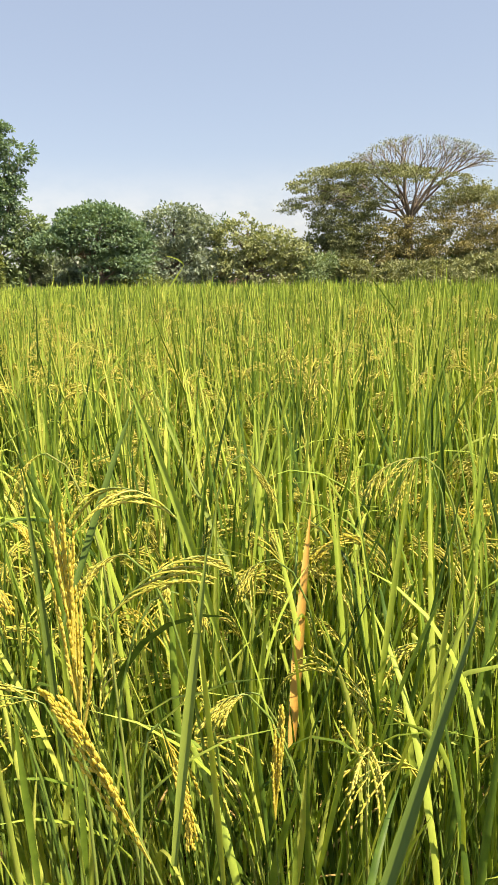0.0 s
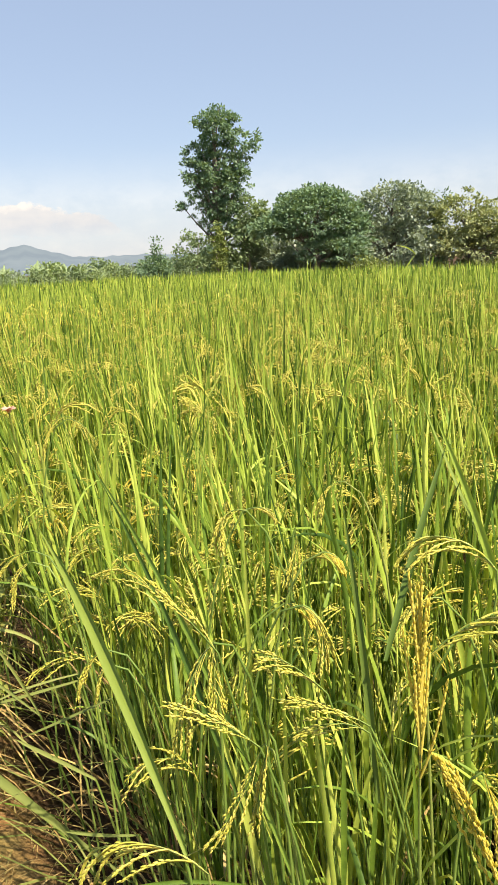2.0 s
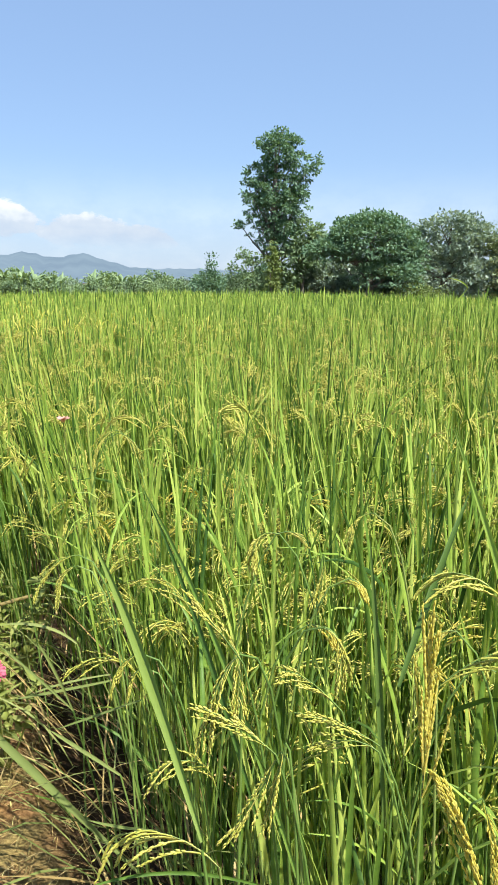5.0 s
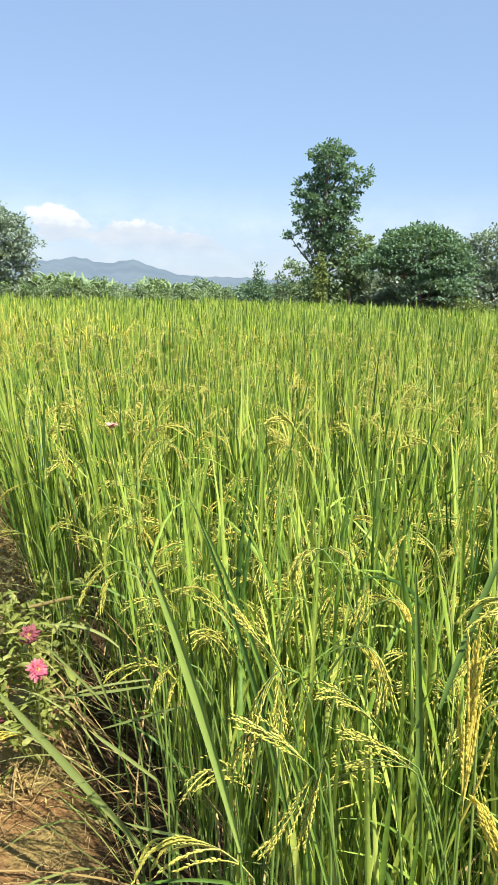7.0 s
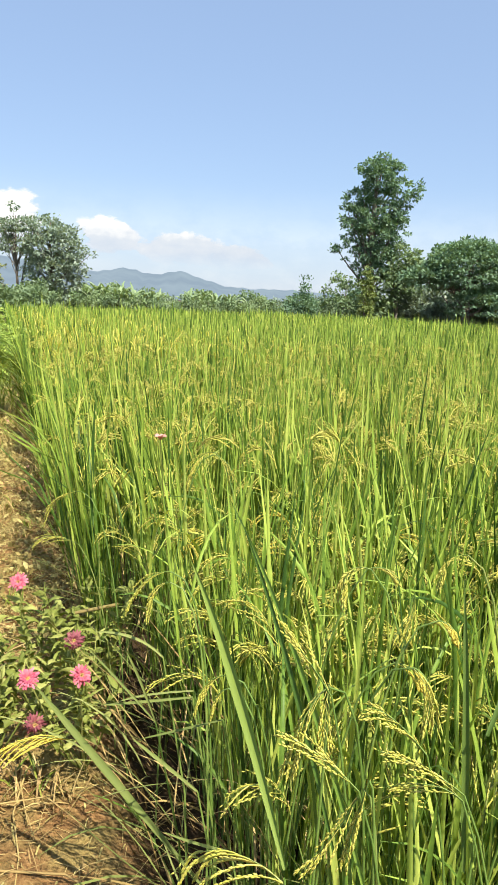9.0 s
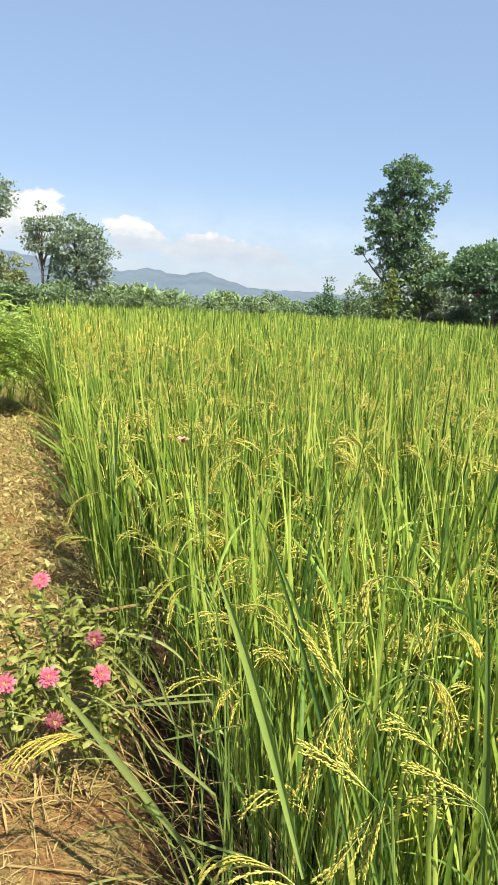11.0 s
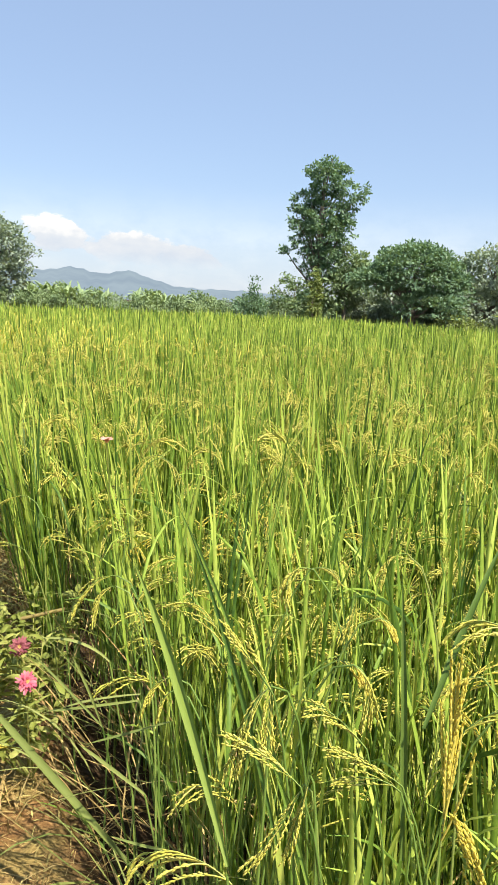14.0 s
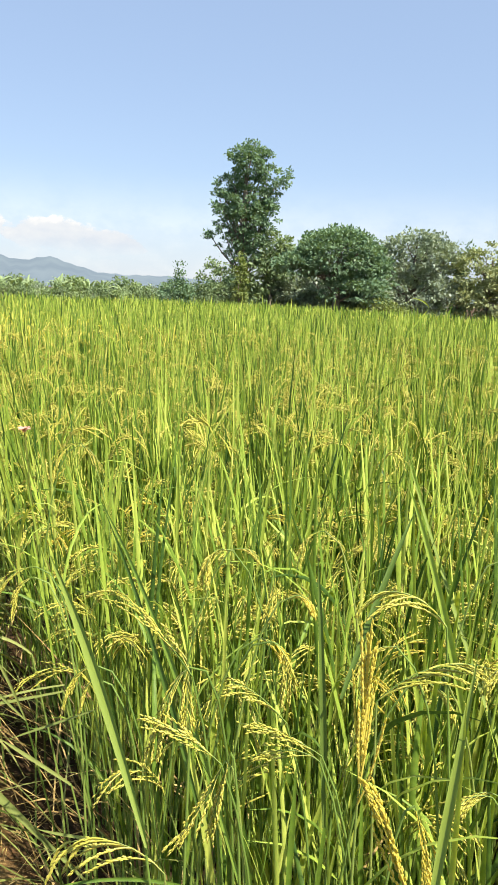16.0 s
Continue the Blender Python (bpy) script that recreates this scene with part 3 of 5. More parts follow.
def tree_line():
    tree("tall_tree", -4.5, 50, 10.2, 0.28, [(0.25, 0, 10.2, 1.75, 1.5, 1.25), (1.7, 0, 9.3, 1.4, 1.1, 0.8), (2.75, 0, 9.1, 0.5, 0.5, 0.35), (-1.2, 0, 8.7, 1.3, 1.2, 0.9), (-0.1, 0, 7.7, 2.15, 1.5, 1.2), (1.3, 0, 8.2, 1.1, 1.0, 0.7), (1.2, 0, 7.0, 1.1, 1.0, 0.7),
         (0.1, 0, 6.4, 2.15, 1.5, 1.2), (-1.9, 0, 5.2, 1.15, 0.8, 0.5), (0.4, 0, 5.2, 1.7, 1.2, 0.9), (0.1, 0, 4.2, 1.4, 1.0, 0.9)],
         470, 34, 0.205, M_TREE, "tall slender tree with a ragged dark green crown", 11, 0.17, 0.25, limbs=44)
    tree("leaning_bush", -2.6, 50.2, 4.6, 0.12, [(0, 0, 4.6, 1.5, 1.2, 1.2), (0.6, 0, 3.6, 1.5, 1.2, 0.9), (-0.8, -0.3, 3.0, 1.1, 1.0, 1.4), (-1.2, -0.4, 1.6, 0.9, 0.9, 1.2)],
         200, 24, 0.26, M_BUSH, "tall leafy bush growing round a tree trunk", 12, 0.2, 0.3, limbs=20, category="bush")
    shrub(-6.2, 49.2, 1.7, 4.1, M_BUSH, "green bush at the foot of a tall tree", 13, 110, 18, 0.26)
    shrub(-4.45, 48.2, 0.45, 4.5, M_VINE, "pale green vine climbing a tree trunk", 14, 60, 18, 0.2, 0.14, "vine", name="vine")
    shrub(-8.8, 48, 1.25, 2.7, M_TREE, "dark green bush by the field's edge", 15, 90, 18, 0.22)
    shrub(-8.6, 48.2, 0.45, 4.0, M_TREE, "thin dark bush with a spiky top", 16, 30, 16, 0.22)
    tree("dome_tree", 1.9, 46, 4.4, 0.24, [(0, 0, 3.5, 2.7, 2.6, 2.3), (-2.3, -0.4, 3.2, 1.6, 1.8, 1.0), (1.7, 0, 3.0, 1.6, 1.6, 1.5), (1.0, -0.8, 1.7, 2.1, 1.6, 1.3)],
         640, 36, 0.21, M_TREE, "dense dome-shaped dark green tree", 17, 0.27, 0.8, limbs=30, flat=0.42, low=-0.25)
    for i, (x, y, h) in enumerate(((-2.3, 52.0, 3.4), (-0.6, 51.2, 3.4), (0.9, 50.6, 3.4), (2.4, 48.4, 2.8), (4.4, 48.2, 3.0), (6.2, 52.6, 3.2), (8.6, 52.8, 3.2))):
        shrub(x, y, 1.4, h, M_TREE_G, "dark bush in the deep shade of a tree", 180 + i, 110, 18, 0.3)
    shrub(4.4, 44.5, 1.1, 2.0, M_VINE, "low yellow-green bush at the field's edge", 19, 60, 16, 0.2)
    shrub(5.8, 45, 0.9, 1.5, M_VINE, "low yellow-green bush at the field's edge", 20, 40, 16, 0.2)
    tree("broad_tree", 7.2, 50, 5.4, 0.2, [(0, 0, 4.4, 2.5, 2.0, 1.8), (-1.7, 0, 3.6, 1.5, 1.4, 1.6), (1.4, 0, 4.7, 1.5, 1.3, 1.2), (0, -0.6, 2.2, 2.8, 1.7, 1.7)],
         560, 28, 0.215, M_TREE_G, "leafy grey-green tree with twigs standing out on top", 21, 0.22, 0.4, limbs=40)
    shrub(10.3, 50, 0.7, 5.9, M_TREE, "narrow dark green bush among the trees", 22, 60, 16, 0.26)
    tree("yellowing_tree", 12.2, 49.5, 4.6, 0.18, [(-0.8, 0, 3.6, 1.9, 1.8, 1.8), (1.4, 0, 3.2, 2.2, 1.8, 1.6), (3.3, 0, 2.5, 1.5, 1.4, 1.3), (0.5, -0.6, 1.8, 3.0, 1.5, 1.4)],
         480, 28, 0.23, M_TREE_Y, "broad-leaved tree turning yellow in places", 23, 0.2, 0.45, limbs=34)
    shrub(16.4, 49, 1.3, 3.2, M_BUSH, "green bush under a spreading tree", 24, 70, 18, 0.26)
    for i, (x, h, rx) in enumerate(((20.5, 2.6, 1.8), (24.0, 2.3, 2.2), (27.4, 2.4, 2.2), (31.0, 2.9, 2.5), (34.8, 4.6, 2.6))):
        shrub(x, 50.5, rx, h, M_TREE_B, "large brownish bush below a spreading tree", 30 + i, 150, 18, 0.30)
    for i, x in enumerate((20.5, 24.0, 27.5, 31.0, 34.5)):
        shrub(x, 57.2, 2.3, 5.4, M_TREE_B, "dense brownish bush behind a spreading tree", 240 + i, 120, 18, 0.34, group="undergrowth")
    for i, (x, y, h, rx) in enumerate(((18.4, 51.5, 3.0, 1.6), (38.6, 52, 5.4, 2.8), (43, 52, 5.0, 3.0), (48, 52, 5.5, 3.2))):
        shrub(x, y, rx, h, M_BUSH, "green bush at the edge of the field", 40 + i, 120, 18, 0.30)


def spreading_tree(x, y):
    """An umbrella-shaped rain tree: leafy tiers below, bare forked branches above."""
    r = np.random.default_rng(51)
    ob = thing("spreading_tree", pose(x, y, -0.05), "spreading umbrella-shaped tree with bare branches on top", "tree")
    part("trunk", Pieces().add(*tube([(0, 0, 0), (0.1, 0, 2.0), (0, 0.1, 4.2), (0.1, 0, 5.8)], [0.6, 0.45, 0.40, 0.33], 10)), M_BARK, ob)
    br = Pieces()

    def fork(p, goals, rad):
        """Branches from p that part again and again until each twig ends at its goal."""
        if len(goals) == 1:
            br.add(*tube(limb_points(p, goals[0], r, 0.05, 3), [rad, rad * 0.8, rad * 0.5], 3))
            return
        mid = goals.mean(0)
        q = p + (mid - p) * r.uniform(0.26, 0.38) + r.normal(0, 0.03, 3) * np.linalg.norm(mid - p)
        part_rad = max(0.0125 * len(goals) ** 0.48, 0.016)
        br.add(*tube(limb_points(p, q, r, 0.05, 4), np.linspace(rad, part_rad, 4), 5 if len(goals) > 30 else 3))
        off = goals - mid
        axis = np.linalg.svd(off + r.normal(0, 0.05, off.shape), full_matrices=False)[2][0]
        order = np.argsort(off @ axis)
        cut = int(np.clip(len(goals) * r.uniform(0.35, 0.65), 1, len(goals) - 1))
        for half in (order[:cut], order[cut:]):
            fork(q, goals[half], part_rad)

    def dome(n, cx, cz, rx, ry, rz, low, high):
        """Points near the upper shell of an umbrella."""
        a, h = r.uniform(0, 2 * np.pi, n), r.uniform(low, high, n)
        w = np.sqrt(1 - h * h) * r.uniform(0.86, 1.0, n)
        return np.stack([cx + rx * w * np.cos(a), ry * w * np.sin(a), cz + rz * h * r.uniform(0.93, 1.03, n)], 1)

    tips = dome(520, 1.0, 8.1, 7.4, 4.6, 3.6, 0.44, 0.99)
    for k in range(7):   # main limbs fan out from the fork
        sector = tips[np.floor((np.arctan2(tips[:, 1], tips[:, 0] - 1.0) / (2 * np.pi) + 0.5) * 6.999) == k]
        fork(np.array([0.12, 0, 5.6]), sector, 0.17)
    low_tips = dome(160, -3.4, 5.6, 7.0, 3.6, 3.6, 0.2, 0.98)
    for k in range(3):
        fork(np.array([0.1, 0, 5.2]), low_tips[k::3], 0.15)
    part("branchwork", br, M_BARK, ob, "bare grey-brown forked branches")
    at = np.repeat(tips, 5, 0) + r.normal(0, 0.17, (len(tips) * 5, 3)) * np.array([1, 1, 0.4])
    part("top_foliage", _leafy(at, r.normal(0, 1, at.shape), 0.13, r), M_TREE_B, ob, "sparse brownish leaves at the twig ends")
    green = [(-10.1, 0, 6.3, 0.7, 1.2, 0.4), (-9.0, 0, 7.9, 1.1, 1.8, 0.45), (-7.4, 0, 8.7, 1.5, 2.0, 0.5), (-5.4, 0, 9.1, 1.9, 2.2, 0.45), (-3.0, 0, 9.25, 2.0, 2.2, 0.4), (-0.6, 0, 9.2, 1.8, 2.0, 0.35), (1.4, 0, 8.9, 1.5, 1.8, 0.35),
             (-8.4, 0, 6.7, 1.5, 1.6, 0.6), (-6.2, 0, 7.5, 1.9, 2.0, 0.8), (-4.2, 0, 8.0, 1.6, 1.8, 0.7), (-6.6, 0, 5.6, 1.7, 1.8, 0.9), (-4.6, -0.3, 6.4, 1.6, 1.8, 1.1), (-5.6, -0.5, 4.2, 1.7, 1.8, 1.1), (-3.9, -0.6, 5.0, 1.5, 1.6, 1.1), (-6.0, -1.0, 2.2, 1.4, 1.4, 1.5),
             (-2.2, -2.6, 8.3, 1.5, 1.0, 0.5), (-0.2, -2.8, 8.5, 1.4, 1.0, 0.4), (2.4, -2.6, 8.2, 1.5, 1.0, 0.45), (-3.2, -1.5, 7.0, 1.2, 1.2, 0.7), (4.6, -2.2, 7.9, 1.4, 1.0, 0.4), (2.2, -0.3, 6.6, 1.2, 1.6, 0.5), (4.2, -0.3, 7.3, 1.9, 1.8, 0.6), (6.6, 0, 7.3, 2.2, 2.0, 0.7), (9.4, 0, 6.8, 2.4, 2.0, 0.9)]
    leaves, _ = crown(green, 1700, 28, 0.165, r, 0.26, 0.3, 0.5)
    part("crown", leaves, M_TREE_B, ob)
    brown = [(-2.4, -0.8, 4.5, 1.7, 1.6, 1.0), (-0.4, -1.0, 4.8, 1.7, 1.6, 0.9), (1.8, -1.0, 5.2, 1.7, 1.6, 1.0), (4.2, -0.8, 5.6, 2.0, 1.7, 1.2), (7.0, -0.8, 5.2, 2.4, 1.8, 1.3), (9.6, -0.8, 4.4, 2.2, 1.8, 1.3), (-3.0, -1.0, 2.9, 1.8, 1.4, 1.0), (0.6, -1.0, 3.2, 1.8, 1.4, 0.9), (3.4, -1.0, 3.6, 1.8, 1.4, 1.1), (6.4, -1.0, 3.2, 2.2, 1.4, 1.2)]
    leaves, _ = crown(brown, 820, 24, 0.18, r, 0.28, 0.35, 0.6)
    part("lower_foliage", leaves, M_TREE_O, ob, "withering yellow-brown lower leaves")


def left_trees():
    tree("two_stemmed_tree", -31.9, 55, 7.6, 0.2, [(0.1, 0, 5.6, 2.6, 2.2, 1.9), (2.0, 0, 4.6, 1.6, 1.5, 1.3), (0.4, 0, 3.0, 2.6, 2.0, 1.9), (-0.8, 0, 7.0, 1.3, 1.2, 1.1), (1.3, 0, 6.5, 0.9, 0.9, 0.8)],
         270, 30, 0.29, M_TREE_G, "loose grey-green leafy tree at the field's edge", 61, 0.30, 0.3, limbs=44)
    thin = tree("thin_tree", -35.2, 55, 7.9, 0.12, [(0, 0, 8.6, 0.4, 0.4, 0.35), (-0.6, 0, 6.9, 1.1, 0.9, 0.9), (0.7, 0, 7.3, 0.8, 0.8, 0.6), (-1.0, 0, 5.6, 0.8, 0.8, 0.6), (0.8, 0, 5.5, 0.7, 0.8, 0.6)],
         64, 26, 0.28, M_TREE_G, "thin tree with sparse leaves and a bare stem", 62, 0.26, 0.3, limbs=30)
    part("trunk", Pieces().add(*tube([(0.2, 0, 0), (0.5, 0, 2.2), (1.0, 0, 4.6), (1.3, 0, 6.8)], [0.12, 0.11, 0.09, 0.04], 7)), M_BARK, thin)
    tree("big_left_tree", -38.0, 50, 9.8, 0.3, [(0, 0, 9.2, 3.0, 2.4, 1.3), (1.4, 0, 8.0, 1.9, 1.5, 0.8), (-1, 0, 6.3, 2.6, 2.2, 1.5)],
         200, 28, 0.29, M_TREE_G, "tall dark green tree beyond the path", 63, 0.30, 0.3, limbs=30)
    for i, (x, y, h, rx, leaf) in enumerate(((-34.4, 49, 4.6, 1.9, M_TREE_B), (-38.0, 48, 5.0, 2.4, M_TREE_B), (-32.0, 53, 2.6, 2.0, M_BUSH), (-43, 48, 5.0, 3.0, M_BUSH), (-48, 48, 5.5, 3.5, M_BUSH), (-28.5, 45, 1.9, 1.7, M_BUSH), (-31.0, 44, 2.1, 1.8, M_BUSH), (-33.8, 44, 2.3, 1.8, M_BUSH))):
        shrub(x, y, rx, h, leaf, "brownish-green bush by the path's far end" if leaf is M_TREE_B else "green bush by the path's far end", 70 + i, 150, 18, 0.32)


def banana_clump(x, y, h, seed, count=9):
    """Upright fans of long broad leaves."""
    r = np.random.default_rng(seed)
    ob = thing("banana_clump", pose(x, y, -0.05), "clump of banana plants with broad arching leaves", "banana plant", "far bananas")
    az = r.uniform(0, 2 * np.pi, count * 6)
    root = np.repeat(r.normal(0, 1.2, (count, 3)) * np.array([1, 0.6, 0]), 6, 0)
    hh = np.repeat(h * r.uniform(0.35, 0.55, count), 6)
    for k in range(count):
        part("stalk", Pieces().add(*tube([root[k * 6], root[k * 6] + np.array([0, 0, hh[k * 6]])], [0.1, 0.07], 6)), M_VINE, ob)
    for k in range(count * 6):
        v, q = ribbons([root[k] + np.array([0, 0, hh[k] * r.uniform(0.55, 0.98)])], h * r.uniform(0.32, 0.58), az[k], r.uniform(0.25, 0.8), r.uniform(1.0, 2.4), r.uniform(0.28, 0.42), 5, 3)
        part("leaf", Pieces().add(v, q), M_HEDGE, ob)


def far_hedge():
    r = np.random.default_rng(81)
    for i in range(26):
        x = -46 + i * 1.62
        h = float(np.interp(x, (-46, -43.5, -39.5, -34, -31.6, -29, -27.3, -25.5, -23.9, -20, -12), (3.4, 2.7, 3.3, 2.4, 1.6, 2.2, 3.2, 2.4, 3.0, 2.5, 2.7))) * r.uniform(0.92, 1.08)
        shrub(x + r.uniform(-0.5, 0.5), 84 + r.uniform(-3, 3), r.uniform(1.3, 2.2), h, (M_HEDGE, M_TREE_G, M_BUSH, M_HEDGE)[i % 4], "bush in the far hedge across the fields", 90 + i, 50, 14, 0.36, 0.3, group="far hedge")
    for i in range(14):
        shrub(-47 + i * 2.2 + r.uniform(-0.6, 0.6), 76.5 + r.uniform(-1, 1), r.uniform(1.2, 1.7), r.uniform(1.5, 2.0), (M_HEDGE, M_BUSH)[i % 2], "low pale green bush in front of the far hedge", 190 + i, 50, 14, 0.30, 0.3, group="far hedge")
    for i, (x, h) in enumerate(((-42.0, 3.4), (-40.0, 4.2), (-38.3, 4.0), (-36.4, 3.5), (-34.8, 3.1), (-27.2, 3.3), (-23.6, 3.2))):
        banana_clump(x, 78 + (i % 3), h, 130 + i)
    for i in range(14):
        shrub(-6 + i * 4.6, 58 + r.uniform(-1, 1), 3.2, r.uniform(2.6, 3.8), M_BUSH if i % 2 else M_TREE, "bush in the undergrowth behind the trees", 150 + i, 55, 16, 0.36, 0.3, group="undergrowth")


tree_line()
spreading_tree(26.6, 54.5)
left_trees()
far_hedge()


# ---- the rice ----
CAM_XY = np.array([0.52, 0.47])
NEAR = 2.35
TOWARD_PATH = math.atan2(-EDGE_N[1], -EDGE_N[0])


def rice_hills(u0, u1, v0, v1, gap, r, jitter=0.28):
    u, v = np.meshgrid(np.arange(u0, u1, gap), np.arange(v0, v1, gap), indexing="ij")
    u = u + r.uniform(-jitter, jitter, u.shape) * gap
    v = v + r.uniform(-jitter, jitter, v.shape) * gap
    p = EDGE_P + u.ravel()[:, None] * EDGE_D + v.ravel()[:, None] * EDGE_N
    return p


def polar(p):
    d = p - CAM_XY
    return np.hypot(d[:, 0], d[:, 1]), np.degrees(np.arctan2(d[:, 0], d[:, 1]))


def canopy(p):
    """Height of the crop, uneven over a few metres."""
    x, y = p[:, 0], p[:, 1]
    return 1.0 + 0.045 * np.sin(0.9 * x + 0.6) * np.sin(0.7 * y) + 0.03 * np.sin(2.3 * x - 1.1 * y)


def far_edge(p):
    x = p[:, 0]
    return np.where(x > 0, np.maximum(36 - 1.5 * x, 15), np.where(x > -8, 36, 36 + 1.6 * (x + 8)))


def ear_template(k, branches, per, seed_len, thick, core):
    q = panicle(np.random.default_rng(300 + k), np.zeros(3), 0.0, 0.20, 0.1, 2.1 + 0.12 * k, branches, per, seed_len, False, True, 0.4, 3, thick, 0.5, core)
    quads, tris = np.concatenate(q.q), np.concatenate(q.t)
    return np.concatenate(q.v), np.concatenate([tris, quads[:, [0, 1, 2]], quads[:, [0, 2, 3]]])


EARS_MID = [ear_template(k, 6, 6, 0.016, 0.0048, 0.0022) for k in range(8)]
EARS_FAR = [ear_template(k, 4, 3, 0.03, 0.006, 0.004) for k in range(8)]


def stuff_rice():
    """The crop beyond the plants by the path, thinner with distance."""
    r = np.random.default_rng(5)
    out = Pieces()
    p = rice_hills(-15, 52, 0.08, 40, 0.225, r)
    d, az = polar(p)
    ok = (p[:, 1] < far_edge(p) + r.uniform(-0.6, 0.3, len(p))) & (d > NEAR) & (az > -52) & (az < 47)
    side = (d > 0.55) & (az >= np.where(d < NEAR, 58, 47)) & (az < 160) & (d < 20)
    side &= r.uniform(0, 1, len(p)) < np.interp(d, [4.5, 5.0, 8.5, 9.0], [1.0, 0.85, 0.75, 0.4])
    p, d, flank = p[ok | side], d[ok | side], side[ok | side]
    h = canopy(p) * r.uniform(0.93, 1.07, len(p))
    for lo, hi, leaves, seg, wid, ears, beside in ((0, 5.5, 36, 3, 0.0130, 4, False), (5.5, 10, 25, 2, 0.0175, 3, False), (10, 18, 13, 2, 0.029, 2, False), (18, 60, 5, 2, 0.054, 1, False),
                                                     (0, 9, 11, 2, 0.038, 0, True), (9, 20, 3, 2, 0.060, 0, True)):
        k = (d >= lo) & (d < hi) & (flank == beside)
        q, hh = p[k], h[k]
        m = len(q)
        n = m * leaves
        a = r.uniform(0, 2 * np.pi, n)
        out_by = np.abs(r.normal(0, 0.032, n))
        b = np.repeat(q, leaves, 0) + np.stack([np.cos(a), np.sin(a)], 1) * out_by[:, None]
        z0 = r.uniform(0.05 if hi < 6 else 0.25, 0.72, n)
        top = np.repeat(hh, leaves) * r.uniform(0.74, 1.20, n) * np.repeat(r.uniform(0.93, 1.07, m), leaves)
        top = np.where(r.uniform(0, 1, n) < 0.05, top * r.uniform(1.06, 1.2, n), top)
        length = np.maximum(top - z0, 0.25) * r.uniform(0.95, 1.08, n)
        th0, th1 = r.uniform(0.0, 0.10, n), np.abs(r.normal(0.12, 0.16, n)) + 0.04
        if hi <= 10:
            bent = r.uniform(0, 1, n) < (0.4 if beside else 0.10)
            th1 = np.where(bent, r.uniform(0.7, 1.45, n), th1)
        base = np.stack([b[:, 0], b[:, 1], z0 - 0.06], 1)
        a = a + r.normal(0, 0.5, n)
        lean = np.clip(1.15 - inside(b[:, 0], b[:, 1]), 0, 1)   # the crop's border leans out over the path
        out_over = (r.uniform(0, 1, n) < 0.75 * lean) & (not beside)
        a = np.where(out_over, TOWARD_PATH + r.normal(0, 0.35, n), a)
        th0 = np.where(out_over, r.uniform(0.05, 0.26, n), th0)
        base[:, 0] -= EDGE_N[0] * 0.16 * lean * (z0 - 0.05)
        base[:, 1] -= EDGE_N[1] * 0.16 * lean * (z0 - 0.05)
        v, quads = ribbons(base, length, a, th0, th1, wid * r.uniform(0.7, 1.25, n), seg, 2, 1.8, r.normal(0, 0.8, n), profile=((0, .15, .5, .8, 1), (.6, .9, 1, .6, .04)))
        out.add(v, quads, slot=0)
        if hi < 6 and not beside:  # stems
            ns = m * 8
            bs = np.repeat(q, 8, 0) + r.normal(0, 0.035, (ns, 2))
            v, quads = ribbons(np.stack([bs[:, 0], bs[:, 1], np.full(ns, -0.07)], 1), r.uniform(0.6, 0.85, ns), r.uniform(0, 6.3, ns), 0.02, r.uniform(0.02, 0.2, ns), 0.006, 2, profile=((0, 1), (1, .7)))
            out.add(v, quads, slot=1)
        if not ears:
            continue
        ne = m * ears
        be = np.repeat(q, ears, 0) + r.normal(0, 0.06, (ne, 2))
        ze = np.repeat(hh, ears) * r.uniform(0.70, 0.98, ne) - 0.06
        ang = r.uniform(0, 2 * np.pi, ne)
        if hi <= 10:
            models = EARS_MID if hi < 6 else EARS_FAR
            kind = r.integers(0, len(models), ne)
            for t, (pv, pt) in enumerate(models):
                sel = kind == t
                c, s = np.cos(ang[sel])[:, None], np.sin(ang[sel])[:, None]
                f = r.uniform(0.85, 1.15, sel.sum())[:, None]
                x = be[sel, :1] + (pv[None, :, 0] * c - pv[None, :, 1] * s) * f
                y = be[sel, 1:] + (pv[None, :, 0] * s + pv[None, :, 1] * c) * f
                z = ze[sel][:, None] + pv[None, :, 2] * f
                vv = np.stack([x, y, z], -1)
                off = (np.arange(sel.sum()) * len(pv))[:, None, None]
                out.add(vv, None, (pt[None] + off).reshape(-1, 3), 2)
        else:
            v, quads = ribbons(np.stack([be[:, 0], be[:, 1], ze], 1), 0.2, ang, 0.2, 2.3, 0.017 if hi < 30 else 0.028, 2 if hi < 30 else 1, profile=((0, .5, 1), (.4, 1, .5)))
            out.add(v, quads, slot=2)
    p = rice_hills(-6, 6, 0.36, 6, 0.16, r)   # shaded lower leaves and stems among the plants by the path
    d, az = polar(p)
    p = p[(d < NEAR) & (d > 0.85) & (az > -48) & (az < 60)]
    for count, slot, wide, low, high in ((16, 0, 0.010, 0.35, 0.78), (9, 1, 0.006, 0.5, 0.72)):
        n = len(p) * count
        b = np.repeat(p, count, 0) + r.normal(0, 0.05, (n, 2))
        v, quads = ribbons(np.stack([b[:, 0], b[:, 1], np.full(n, -0.07)], 1), r.uniform(low, high, n), r.uniform(0, 6.3, n), r.uniform(0.0, 0.15, n), r.uniform(0.05, 0.5, n), wide * r.uniform(0.7, 1.2, n), 3, 2, 1.8, r.normal(0, 0.8, n), profile=((0, .5, .8, 1), (.8, 1, .6, .05)))
        out.add(v, quads, slot=slot)
    p = rice_hills(5.0, 16.0, 0.15, 3.2, 0.19, r)   # extra golden ears further along the path, densest by the border
